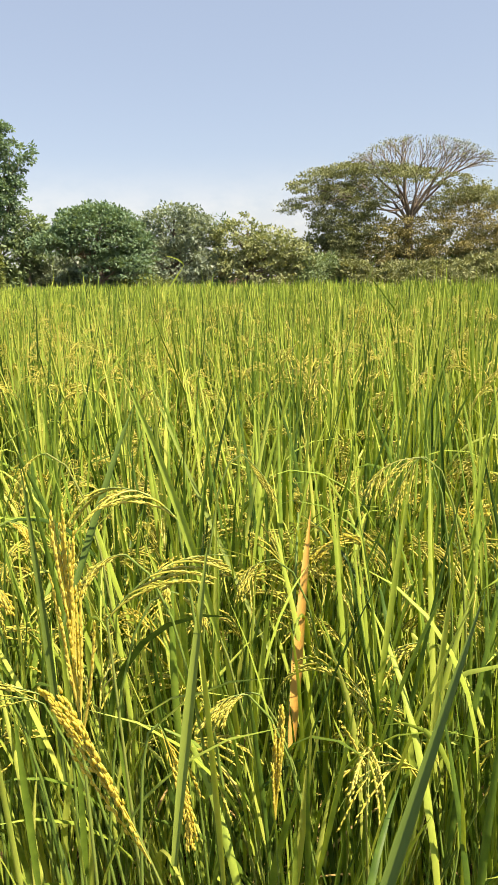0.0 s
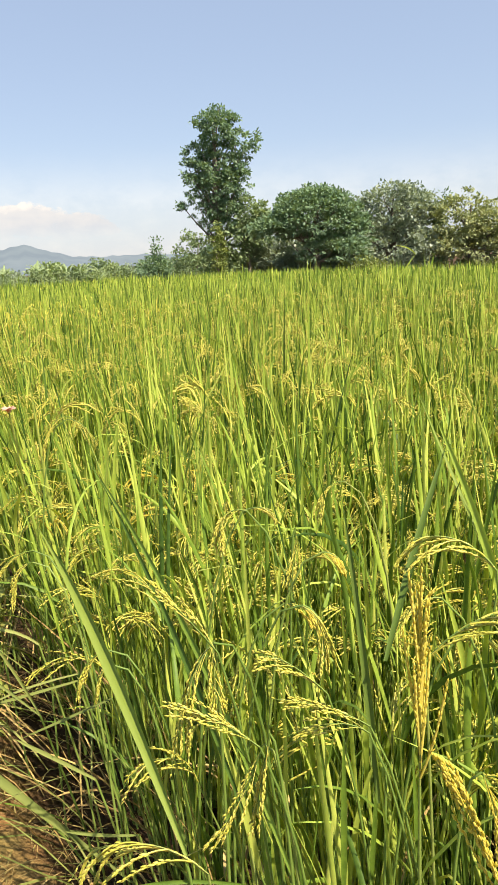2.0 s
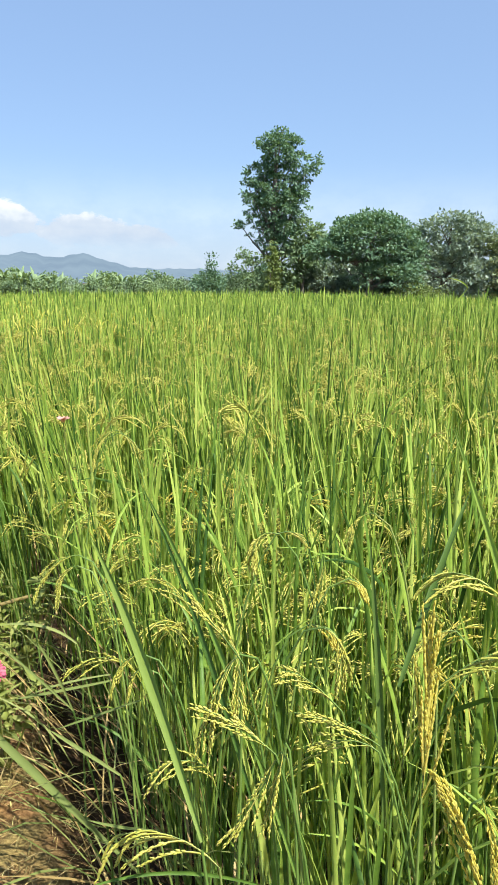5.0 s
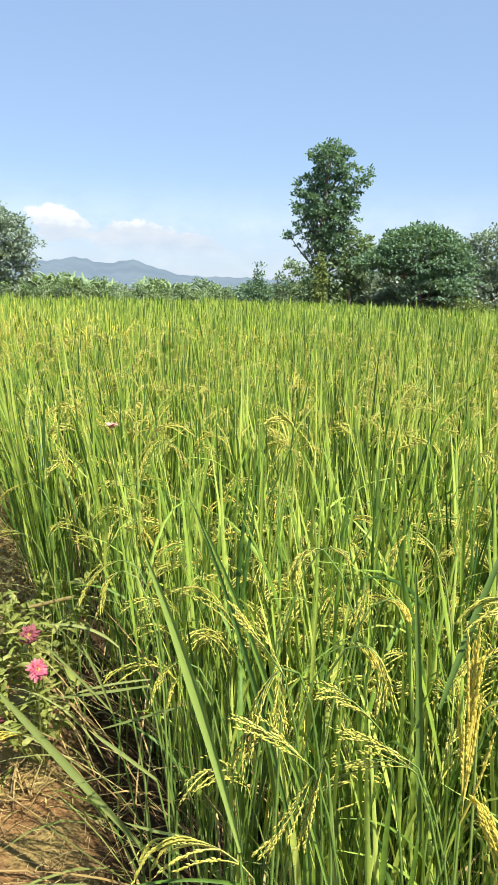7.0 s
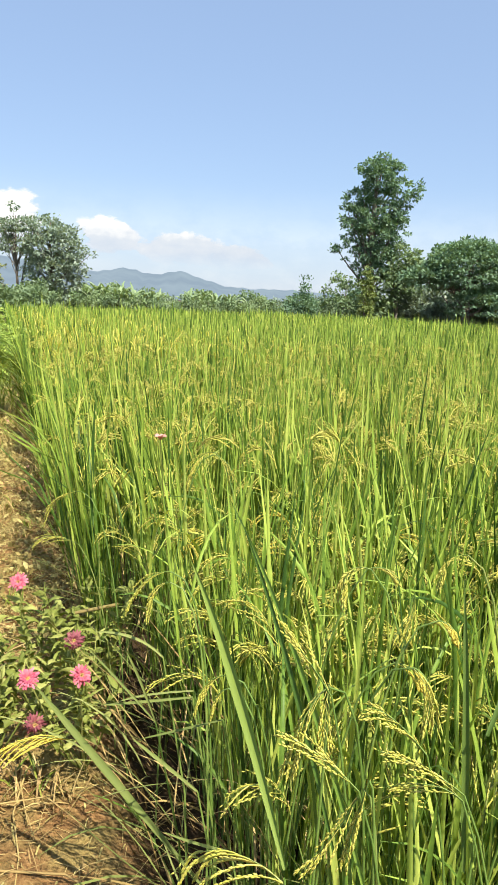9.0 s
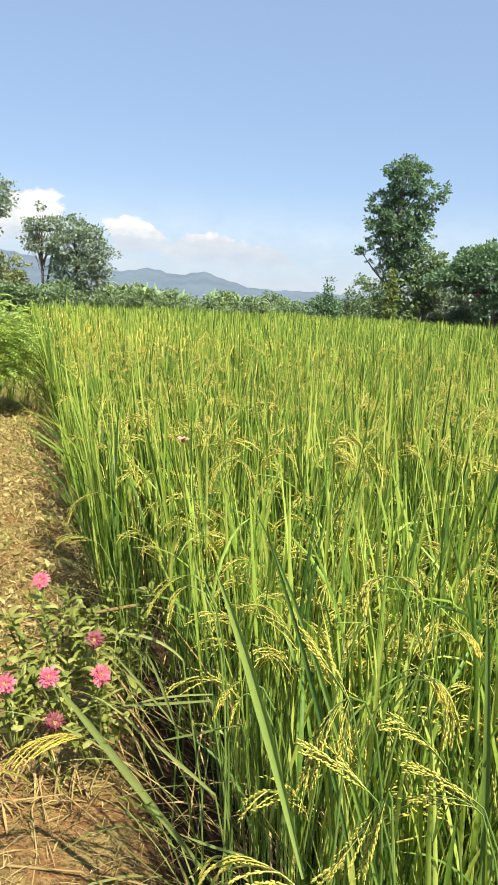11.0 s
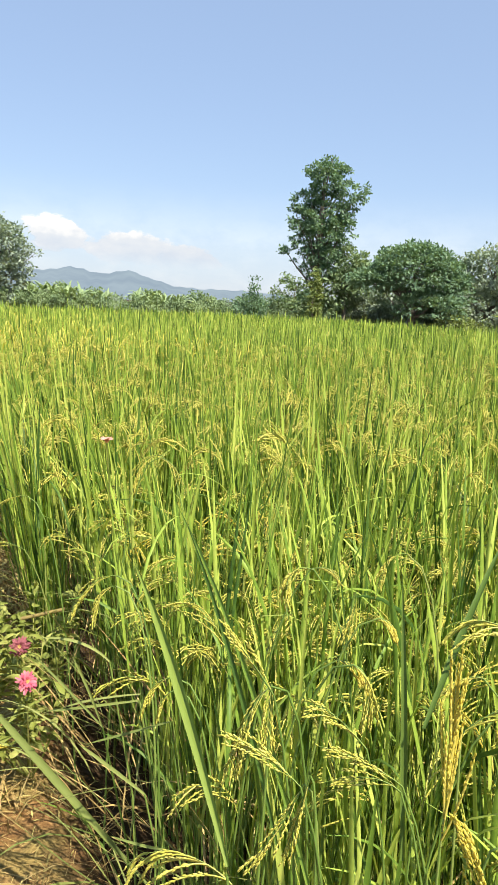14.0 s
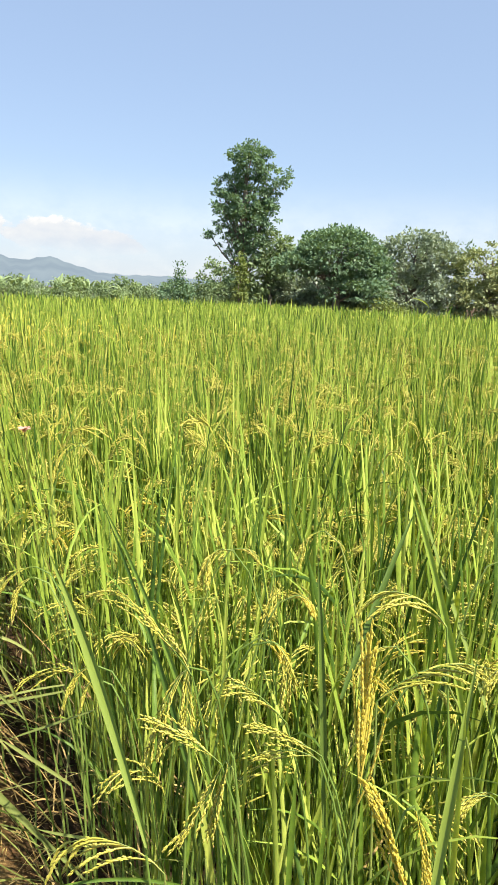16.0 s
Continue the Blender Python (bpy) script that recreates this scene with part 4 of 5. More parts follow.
    p = p[r.uniform(0, 1, len(p)) < np.clip(1.25 - inside(p[:, 0], p[:, 1]) / 3.0, 0, 1)]
    n = len(p) * 2
    b = np.repeat(p, 2, 0) + r.normal(0, 0.06, (n, 2))
    v, quads = ribbons(np.stack([b[:, 0], b[:, 1], r.uniform(0.80, 1.0, n)], 1), r.uniform(0.12, 0.24, n), r.uniform(0, 6.28, n), 0.2, r.uniform(1.4, 2.7, n), r.uniform(0.010, 0.018, n), 3, profile=((0, .5, 1), (.4, 1, .3)))
    out.add(v, quads, slot=3)
    ob = new("rice_crop", out.mesh("rice_crop", M_LEAF, M_STEM, M_GRAIN, M_RIPE))
    tagged(ob, "ripening green rice crop with yellow ears filling the paddy", "rice", kind="stuff")


def rice_plant(seed, height=1.0, ears=True):
    """One hill of rice: tillers with narrow folded leaves, arching ears and some dead leaves at the foot."""
    r = np.random.default_rng(seed)
    ob = thing("rice_plant", pose(0, 0, 0), "green rice plant with upright narrow leaves and yellow ears" if ears else "green rice plant with upright narrow leaves", "rice plant", "rice plants by the path")
    for k in range(10):
        a, rad = r.uniform(0, 6.28), r.uniform(0.0, 0.055)
        foot = np.array([math.cos(a) * rad, math.sin(a) * rad, 0.0])
        lean_a, lean = r.uniform(0, 6.28), r.uniform(0.0, 0.16)
        top_h = height * r.uniform(0.66, 0.84)
        mid = foot + np.array([math.cos(lean_a) * lean * 0.35, math.sin(lean_a) * lean * 0.35, top_h * 0.55])
        top = foot + np.array([math.cos(lean_a) * lean, math.sin(lean_a) * lean, top_h])
        part("stem", Pieces().add(*tube([foot, (foot + mid) / 2, mid, (mid + top) / 2 + np.array([0, 0, 0.01]), top], [0.0032, 0.003, 0.0026, 0.002, 0.0015], 4)), M_STEM, ob)
        for j, f in enumerate((0.34, 0.58, 0.8, 0.97)):
            if j == 0 and k % 4 == 3:
                continue
            p = foot + (mid - foot) * min(f / 0.55, 1) if f < 0.55 else mid + (top - mid) * (f - 0.55) / 0.45
            ln = height * r.uniform(0.30, 0.50)
            tip = p[2] + ln
            if tip > height * 1.22:
                ln = height * r.uniform(1.08, 1.22) - p[2]
            bend = r.uniform(0.08, 0.5) if r.uniform() < 0.86 else r.uniform(1.3, 2.3)
            v, q = ribbons([p], ln, r.uniform(0, 6.28), r.uniform(0.03, 0.25), bend, r.uniform(0.0068, 0.0115), 7, 3, 1.7, r.normal(0, 0.6))
            part("leaf", Pieces().add(v, q), M_LEAF, ob)
        if ears and (k % 2 == 0 or k in (3, 7)):
            ear = panicle(r, top, r.uniform(0, 6.28), r.uniform(0.16, 0.22), 0.15, r.uniform(1.8, 2.9), 8, 13, 0.0095, sides=3)
            part("ear", ear, [M_RIPE if r.uniform() < 0.12 else M_GRAIN, M_STEM], ob)
    for k in range(4):
        a = r.uniform(0, 6.28)
        v, q = ribbons([(0.03 * math.cos(a), 0.03 * math.sin(a), r.uniform(0.05, 0.3))], r.uniform(0.2, 0.4), a, 0.4, r.uniform(1.5, 2.6), 0.007, 6, 2)
        part("dead_leaf", Pieces().add(v, q), M_STRAW, ob, "dry brown leaf")
    return ob


def near_rice():
    r = np.random.default_rng(9)
    kinds = [rice_plant(400 + k, 1.0 + 0.02 * (k % 4)) for k in range(9)]
    leafy = [rice_plant(420 + k, 0.96, False) for k in range(3)]
    used = set()
    p = rice_hills(-6, 6, 0.24, 6, 0.2, r, 0.2)
    d, az = polar(p)
    ok = (d < NEAR) & (d > 0.62) & (az > -46) & (az < 58)
    bare = ((0.66, 1.06, 0.17), (0.70, 0.94, 0.15), (0.40, 1.04, 0.15))   # round the golden ears and the broad leaf
    for i, ((x, y), far, a) in enumerate(zip(p[ok], d[ok], az[ok])):
        if any(math.hypot(x - bx, y - by) < br for bx, by, br in bare):
            continue
        models = leafy if far < 1.0 or (far < 1.25 and i % 2) else kinds
        model = models[int(r.integers(0, len(models)))]
        lean = Matrix.Rotation(-radians(3.5) * max(0.0, 1 - float(inside(x, y)) / 0.9), 4, Vector((EDGE_D[0], EDGE_D[1], 0)))
        m = pose(x, y, float(ground_z(x, y)) - 0.01) @ lean @ pose(0, 0, 0, r.uniform(-3, 3), r.uniform(-3, 3), r.uniform(0, 360))
        if model.name in used:
            copy_thing(model, m)
        else:
            model.matrix_basis = m
            used.add(model.name)
    assert len(used) == len(kinds) + len(leafy)


near_rice()
stuff_rice()


# ---- single plants by the path ----
def ear_plant(foot, top, ears=(), leaves=(), label="rice plant with a drooping yellow ear", ripe=False, seed=0, face=(-0.55, -0.75, 0.25), leaf=M_LEAF, plump=0.0024, taper=((0, .1, .35, .75, 1), (.45, .7, 1, .62, .03)), fold=0.3):
    """A rice tiller from foot to top. ears: (azimuth, length, th0, th1, branches, spread, droop); leaves: (p0, p1, p2, width) in the world."""
    r = np.random.default_rng(700 + seed)
    foot, top = np.array(foot, float), np.array(top, float)
    ob = thing("rice_tiller", pose(*foot), label, "rice plant", "rice plants by the path")
    up = top - foot
    pts = [np.zeros(3), up * 0.3 + np.array([0, 0, up[2] * 0.08]), up * 0.65 + np.array([0, 0, up[2] * 0.06]), up]
    part("stem", Pieces().add(*tube(pts, [0.0031, 0.0026, 0.0022, 0.0015], 6)), M_STEM, ob)
    for az, ln, a, b, n, sp, dr in ears:
        part("ear", panicle(r, up, az, ln, a, b, n + (6 if ripe else 0), 26, 0.0084, True, True, sp + (0.03 if ripe else 0.0), 4, plump, dr), [M_RIPE if ripe else M_GRAIN, M_STEM], ob)
    for p0, p1, p2, w in leaves:
        v, q = arc_blade(np.array(p0) - foot, np.array(p1) - foot, np.array(p2) - foot, w, face=face, profile=taper, fold=fold)
        part("leaf", Pieces().add(v, q), leaf, ob)
    return ob


PI = math.pi


def path_side_plants():
    # broad pale leaf leaning over the others
    ear_plant((0.52, 0.99, -0.05), (0.409, 1.022, 0.958), leaves=[((0.409, 1.022, 0.968), (0.293, 1.199, 1.095), (0.201, 1.305, 1.162), 0.0140)], label="rice plant with one broad pale leaf", seed=1, leaf=M_BROAD, face=(-0.15, -0.85, 0.5), taper=((0, .12, .4, .7, 1), (.28, .6, 1, .7, .02)), fold=0.55)
    # leaf hanging out over the path
    ear_plant((0.22, 1.70, -0.06), (0.17, 1.66, 0.24), leaves=[((0.16, 1.655, 0.26), (-0.03, 1.67, 0.43), (-0.294, 1.70, 0.651), 0.018)], label="rice leaf leaning out over the path", seed=2, leaf=M_DULL, face=(0.35, -0.6, 0.7), taper=((0, .3, .6, .85, 1), (.2, .6, 1, .8, .1)), fold=0.5)
    # low ear arching to the path
    ear_plant((0.47, 1.15, -0.05), (0.40, 1.165, 0.80), ears=[(PI, 0.19, 0.75, 2.8, 9, 0.3, 0.9)], leaves=[((0.47, 1.20, 0.74), (0.33, 1.18, 0.80), (0.21, 1.14, 0.755), 0.0055)], seed=3)
    # tall ripe ears standing straight
    ear_plant((0.64, 1.16, -0.05), (0.628, 1.15, 0.93), ears=[(PI * 0.65, 0.215, 0.0, 0.10, 11, 0.02, 0.0)], label="rice plant with a straight ripe golden ear", ripe=True, seed=8, plump=0.0022)
    ear_plant((0.86, 1.36, -0.05), (0.75, 1.335, 1.08), ears=[(PI, 0.15, 0.6, 2.4, 6, 0.5, 0.9)], seed=10, plump=0.0021,
              leaves=[((0.80, 1.36, 0.9), (0.76, 1.40, 1.1), (0.70, 1.5, 1.25), 0.013)])
    ear_plant((0.70, 1.3, -0.05), (0.66, 1.30, 0.98), ears=[(0.1, 0.17, 0.7, 1.9, 8, 0.4, 0.6)], seed=11)
    # broad leaves near the corner of the paddy
    ear_plant((0.74, 1.02, -0.05), (0.70, 1.05, 0.75), leaves=[((0.70, 1.06, 0.86), (0.735, 1.15, 0.99), (0.775, 1.26, 1.085), 0.015)], label="rice plant with a broad yellow-green leaf", seed=12, leaf=M_BROAD, face=(-0.7, -0.6, 0.1))
    ear_plant((0.80, 0.80, -0.05), (0.775, 0.84, 0.85), leaves=[((0.775, 0.845, 0.94), (0.86, 0.92, 1.03), (0.97, 1.03, 1.10), 0.0165)], label="rice plant with a broad dark leaf", seed=13, leaf=M_DARK, face=(-0.85, -0.2, 0.15))
    ear_plant((0.60, 1.15, -0.05), (0.50, 1.2, 0.70), leaves=[((0.50, 1.18, 0.76), (0.34, 1.47, 0.99), (0.113, 1.779, 1.118), 0.0125)], label="rice plant with a long leaning leaf", seed=14)
    ear_plant((1.0, 1.55, -0.05), (0.94, 1.6, 0.62), leaves=[((0.94, 1.61, 0.70), (0.855, 1.88, 0.93), (0.79, 2.13, 1.15), 0.0105)], label="rice plant with a long leaning leaf", seed=15, leaf=M_BROAD, face=(0.2, -0.75, 0.6))
    ear_plant((0.60, 1.25, -0.05), (0.61, 1.28, 0.85), leaves=[((0.612, 1.30, 0.98), (0.672, 1.41, 1.12), (0.719, 1.487, 1.199), 0.0115), ((0.60, 1.27, 0.80), (0.59, 1.33, 0.98), (0.57, 1.42, 1.15), 0.012)], label="rice plant with stiff dark leaves", seed=16, leaf=M_DARK)
    ear_plant((0.80, 1.42, -0.05), (0.77, 1.42, 0.66), leaves=[((0.765, 1.42, 0.70), (0.785, 1.5, 0.83), (0.83, 1.63, 0.96), 0.016)], label="rice plant with a broad upright leaf", seed=17, face=(-0.8, -0.4, 0.1))
    ear_plant((0.52, 1.2, -0.05), (0.44, 1.25, 0.75), leaves=[((0.435, 1.25, 0.8), (0.33, 1.41, 1.0), (0.20, 1.57, 1.14), 0.0115)], label="rice plant with a leaning leaf", seed=18)
    ear_plant((0.86, 1.20, -0.05), (0.838, 1.235, 0.72), ears=[(PI * 0.3, 0.13, 0.1, 0.35, 9, 0.05, 0.0)], label="rice plant with a short ripe golden ear", ripe=True, seed=25)
    # ears at the path's edge
    ear_plant((-0.02, 1.95, -0.06), (-0.20, 1.73, 0.51), ears=[(PI * 1.2, 0.22, 1.1, 2.4, 11, 0.5, 0.5)], label="rice tiller bent down over the path with a yellow ear", ripe=True, seed=23)
    # tall folded leaf standing over the crop
    ear_plant((1.55, 6.95, -0.06), (1.47, 6.92, 1.1), leaves=[((1.40, 6.92, 1.22), (1.50, 6.91, 1.37), (1.57, 6.9, 1.465), 0.016), ((1.568, 6.9, 1.462), (1.53, 6.9, 1.535), (1.40, 6.92, 1.545), 0.014)], label="rice plant with a folded leaf above the crop", seed=24)


def bowed_ear(p0, p1, p2, branches=8, spread=0.3, droop=0.5, ripe=False, seed=0, label="rice tiller bent by a drooping yellow-green ear"):
    """A tiller whose ear bows from p0 over p1 to p2."""
    r = np.random.default_rng(900 + seed)
    p0, p1, p2 = (np.array(p, float) for p in (p0, p1, p2))
    start = unit(p1 - p0)
    bend = p0 - start * np.array([0.12, 0.12, 0.3])
    bend[2] = min(bend[2], p0[2] + 0.03)
    foot = np.array([bend[0] + r.uniform(-0.03, 0.03), bend[1] + r.uniform(-0.03, 0.03), 0.0])
    foot[2] = float(ground_z(foot[0], foot[1])) - 0.01
    ob = thing("rice_tiller", pose(*foot), label, "rice plant", "rice plants by the path")
    up = p0 - foot
    f = np.linspace(0, 1, 9)[:, None]
    pts = 2 * f * (1 - f) * (bend - foot) + f ** 2 * up
    part("stem", Pieces().add(*tube(pts, np.linspace(0.003, 0.0013, 9), 5)), M_STEM, ob)
    part("ear", panicle(r, up, 0.0, 0.2, 0.1, 1.0, branches + (5 if ripe else 1), 18 if ripe else 15, 0.0082, True, True, spread * 1.7 + (0.05 if ripe else 0.0), 3 if not ripe else 4, 0.0024, droop, 0.0007, (up, p1 - foot, p2 - foot)), [M_RIPE if ripe else M_GRAIN, M_STEM], ob)


def bowed_ears():
    # the tangle of ears by the broad pale leaf
    bowed_ear((0.421, 1.21, 1.048), (0.389, 1.21, 1.094), (0.352, 1.21, 1.133), 5, 0.01, 0.0, seed=1, label="rice tiller with a narrow upright ear")
    bowed_ear((0.415, 1.22, 1.054), (0.385, 1.20, 1.031), (0.365, 1.18, 0.919), 12, 0.45, 0.8, seed=2)
    bowed_ear((0.415, 1.225, 1.054), (0.415, 1.21, 1.023), (0.417, 1.20, 0.97), 10, 0.5, 0.8, seed=3)
    bowed_ear((0.464, 1.18, 0.952), (0.423, 1.18, 0.990), (0.368, 1.18, 1.007), 8, 0.10, 0.1, False, 4, "rice tiller with a yellow ear leaning over")
    bowed_ear((0.475, 1.18, 0.969), (0.466, 1.18, 0.912), (0.449, 1.17, 0.852), 9, 0.2, 0.3, seed=5)
    bowed_ear((0.468, 1.185, 0.952), (0.438, 1.18, 0.866), (0.403, 1.17, 0.836), 6, 0.25, 0.1, seed=6)
    bowed_ear((0.514, 1.30, 1.056), (0.550, 1.29, 1.051), (0.531, 1.27, 0.963), 10, 0.35, 0.8, seed=7)
    bowed_ear((0.587, 1.25, 0.917), (0.554, 1.25, 0.945), (0.490, 1.25, 0.912), 5, 0.25, 0.3, seed=8)
    bowed_ear((0.590, 1.27, 0.911), (0.546, 1.27, 0.943), (0.478, 1.27, 0.949), 6, 0.2, 0.2, seed=9)
    bowed_ear((0.540, 1.27, 0.956), (0.488, 1.27, 1.014), (0.462, 1.27, 1.005), 5, 0.3, 0.5, seed=10)
    # ears hanging further into the crop
    bowed_ear((0.436, 1.50, 1.105), (0.381, 1.50, 1.119), (0.401, 1.47, 1.034), 10, 0.4, 0.9, seed=12)
    bowed_ear((0.429, 1.52, 1.097), (0.465, 1.52, 1.114), (0.480, 1.51, 1.084), 6, 0.3, 0.7, seed=13)
    bowed_ear((0.544, 1.45, 1.059), (0.568, 1.45, 1.058), (0.575, 1.44, 1.030), 7, 0.5, 0.8, True, 14, "rice tiller with a short ripe golden ear")
    bowed_ear((0.506, 1.50, 1.076), (0.510, 1.50, 1.040), (0.493, 1.48, 0.989), 7, 0.2, 0.3, seed=15)
    bowed_ear((0.588, 1.65, 1.098), (0.549, 1.65, 1.100), (0.541, 1.63, 1.022), 8, 0.35, 0.8, seed=16)
    # ears hanging out over the path
    bowed_ear((0.040, 1.66, 0.982), (-0.022, 1.66, 0.978), (-0.054, 1.64, 0.882), 9, 0.3, 0.6, seed=17)
    bowed_ear((0.045, 1.64, 0.969), (0.010, 1.64, 0.963), (0.0, 1.62, 0.876), 7, 0.3, 0.6, seed=18)
    bowed_ear((0.223, 1.45, 0.909), (0.173, 1.45, 0.897), (0.171, 1.43, 0.828), 8, 0.35, 0.8, seed=19)
    bowed_ear((0.225, 1.45, 0.885), (0.198, 1.45, 0.872), (0.198, 1.44, 0.822), 6, 0.35, 0.8, seed=20)
    bowed_ear((-0.016, 2.10, 1.130), (-0.070, 2.10, 1.141), (-0.094, 2.08, 1.007), 9, 0.35, 0.7, seed=21)
    bowed_ear((-0.023, 2.10, 1.124), (0.022, 2.10, 1.123), (0.048, 2.08, 1.057), 7, 0.3, 0.7, seed=22)
    bowed_ear((-0.497, 2.30, 0.920), (-0.595, 2.30, 0.925), (-0.626, 2.28, 0.788), 8, 0.2, 0.5, seed=23)
    bowed_ear((-0.575, 2.42, 0.700), (-0.674, 2.40, 0.754), (-0.725, 2.38, 0.693), 8, 0.25, 0.5, seed=24)
    # ears in the corner of the paddy where the walk begins
    bowed_ear((0.685, 1.0, 0.904), (0.657, 1.0, 1.006), (0.613, 1.0, 1.080), 6, 0.012, 0.0, True, 37, "rice tiller with a ripe golden ear leaning over")
    bowed_ear((0.704, 1.20, 0.905), (0.727, 1.20, 0.852), (0.733, 1.18, 0.745), 10, 0.15, 0.3, True, 25, "rice tiller with a ripe golden ear hanging down")
    bowed_ear((0.688, 1.35, 1.037), (0.652, 1.35, 1.044), (0.623, 1.33, 0.996), 8, 0.3, 0.6, seed=26)
    bowed_ear((0.770, 1.40, 0.969), (0.732, 1.40, 0.989), (0.742, 1.38, 0.951), 7, 0.35, 0.7, seed=27)
    bowed_ear((0.812, 1.25, 0.889), (0.782, 1.25, 0.899), (0.752, 1.23, 0.869), 8, 0.3, 0.6, seed=28)
    bowed_ear((0.914, 1.50, 0.942), (0.862, 1.50, 0.948), (0.848, 1.48, 0.896), 8, 0.4, 0.8, seed=29)
    bowed_ear((1.156, 1.50, 1.082), (1.073, 1.50, 1.089), (1.052, 1.48, 1.035), 9, 0.4, 0.8, seed=30)
    bowed_ear((1.147, 1.50, 1.083), (1.111, 1.50, 1.050), (1.089, 1.48, 0.996), 8, 0.35, 0.8, seed=31)
    bowed_ear((0.486, 1.45, 0.980), (0.529, 1.45, 0.983), (0.541, 1.43, 0.944), 8, 0.35, 0.8, True, 32)
    bowed_ear((0.745, 1.40, 0.958), (0.782, 1.40, 0.945), (0.792, 1.38, 0.906), 8, 0.35, 0.7, seed=33)
    bowed_ear((0.838, 1.30, 0.853), (0.803, 1.30, 0.874), (0.777, 1.28, 0.831), 8, 0.35, 0.7, seed=34)
    bowed_ear((1.133, 1.40, 0.821), (1.078, 1.40, 0.847), (1.035, 1.38, 0.812), 8, 0.35, 0.7, seed=35)
    bowed_ear((0.889, 1.60, 1.084), (0.926, 1.60, 1.052), (0.939, 1.58, 1.011), 8, 0.2, 0.5, seed=36)


def border_blade(p0, p1, p2, width=0.0065):
    """A long pale blade bent out from the foot of the crop towards the path."""
    p0, p1, p2 = (np.array(p, float) for p in (p0, p1, p2))
    foot = np.array([p0[0] + 0.06, p0[1] + 0.06, 0.0])
    foot[2] = float(ground_z(foot[0], foot[1])) - 0.01
    ob = thing("rice_tiller", pose(*foot), "rice tiller with a pale leaf bent out over the path", "rice plant", "rice plants by the path")
    part("stem", Pieces().add(*tube([(0, 0, 0), (p0 - foot) * np.array([0.3, 0.3, 0.6]), p0 - foot], [0.003, 0.0025, 0.0018], 5)), M_STEM, ob)
    part("leaf", Pieces().add(*arc_blade(p0 - foot, p1 - foot, p2 - foot, width, face=(-0.3, -0.6, 0.75), profile=((0, .3, .6, .85, 1), (.6, .9, 1, .7, .06)))), M_DULL, ob)


def border_blades():
    border_blade((0.106, 1.62, 0.747), (-0.001, 1.62, 0.714), (-0.091, 1.62, 0.689))
    border_blade((0.106, 1.63, 0.755), (0.000, 1.62, 0.735), (-0.060, 1.62, 0.700), 0.005)
    border_blade((0.019, 1.68, 0.785), (-0.040, 1.68, 0.836), (-0.141, 1.68, 0.813))
    border_blade((0.038, 1.60, 0.690), (0.005, 1.60, 0.779), (-0.026, 1.60, 0.830))
    border_blade((0.038, 1.60, 0.690), (-0.030, 1.60, 0.756), (-0.107, 1.60, 0.820), 0.005)
    border_blade((0.162, 1.50, 0.640), (0.094, 1.50, 0.683), (0.032, 1.50, 0.719), 0.007)
    border_blade((0.204, 1.50, 0.793), (0.130, 1.50, 0.758), (0.046, 1.50, 0.719), 0.005)
    border_blade((0.255, 1.40, 0.626), (0.199, 1.40, 0.621), (0.138, 1.40, 0.631), 0.005)


def rust_leaf():
    ob = thing("rice_tiller", pose(0.9, 1.42, -0.05), "rice plant with a withered orange-brown leaf sheath", "rice plant", "rice plants by the path")
    part("stem", Pieces().add(*tube([(0, 0, 0), (0.0, 0.02, 0.5), (0.05, 0.12, 0.79), (0.105, 0.256, 1.0)], [0.003, 0.003, 0.0026, 0.002], 6)), M_STEM, ob)
    part("sheath", Pieces().add(*arc_blade((0.022, 0.03, 0.70), (0.062, 0.12, 0.86), (0.125, 0.245, 1.01), 0.019)), M_RUST, ob, "withered orange-brown sheath")


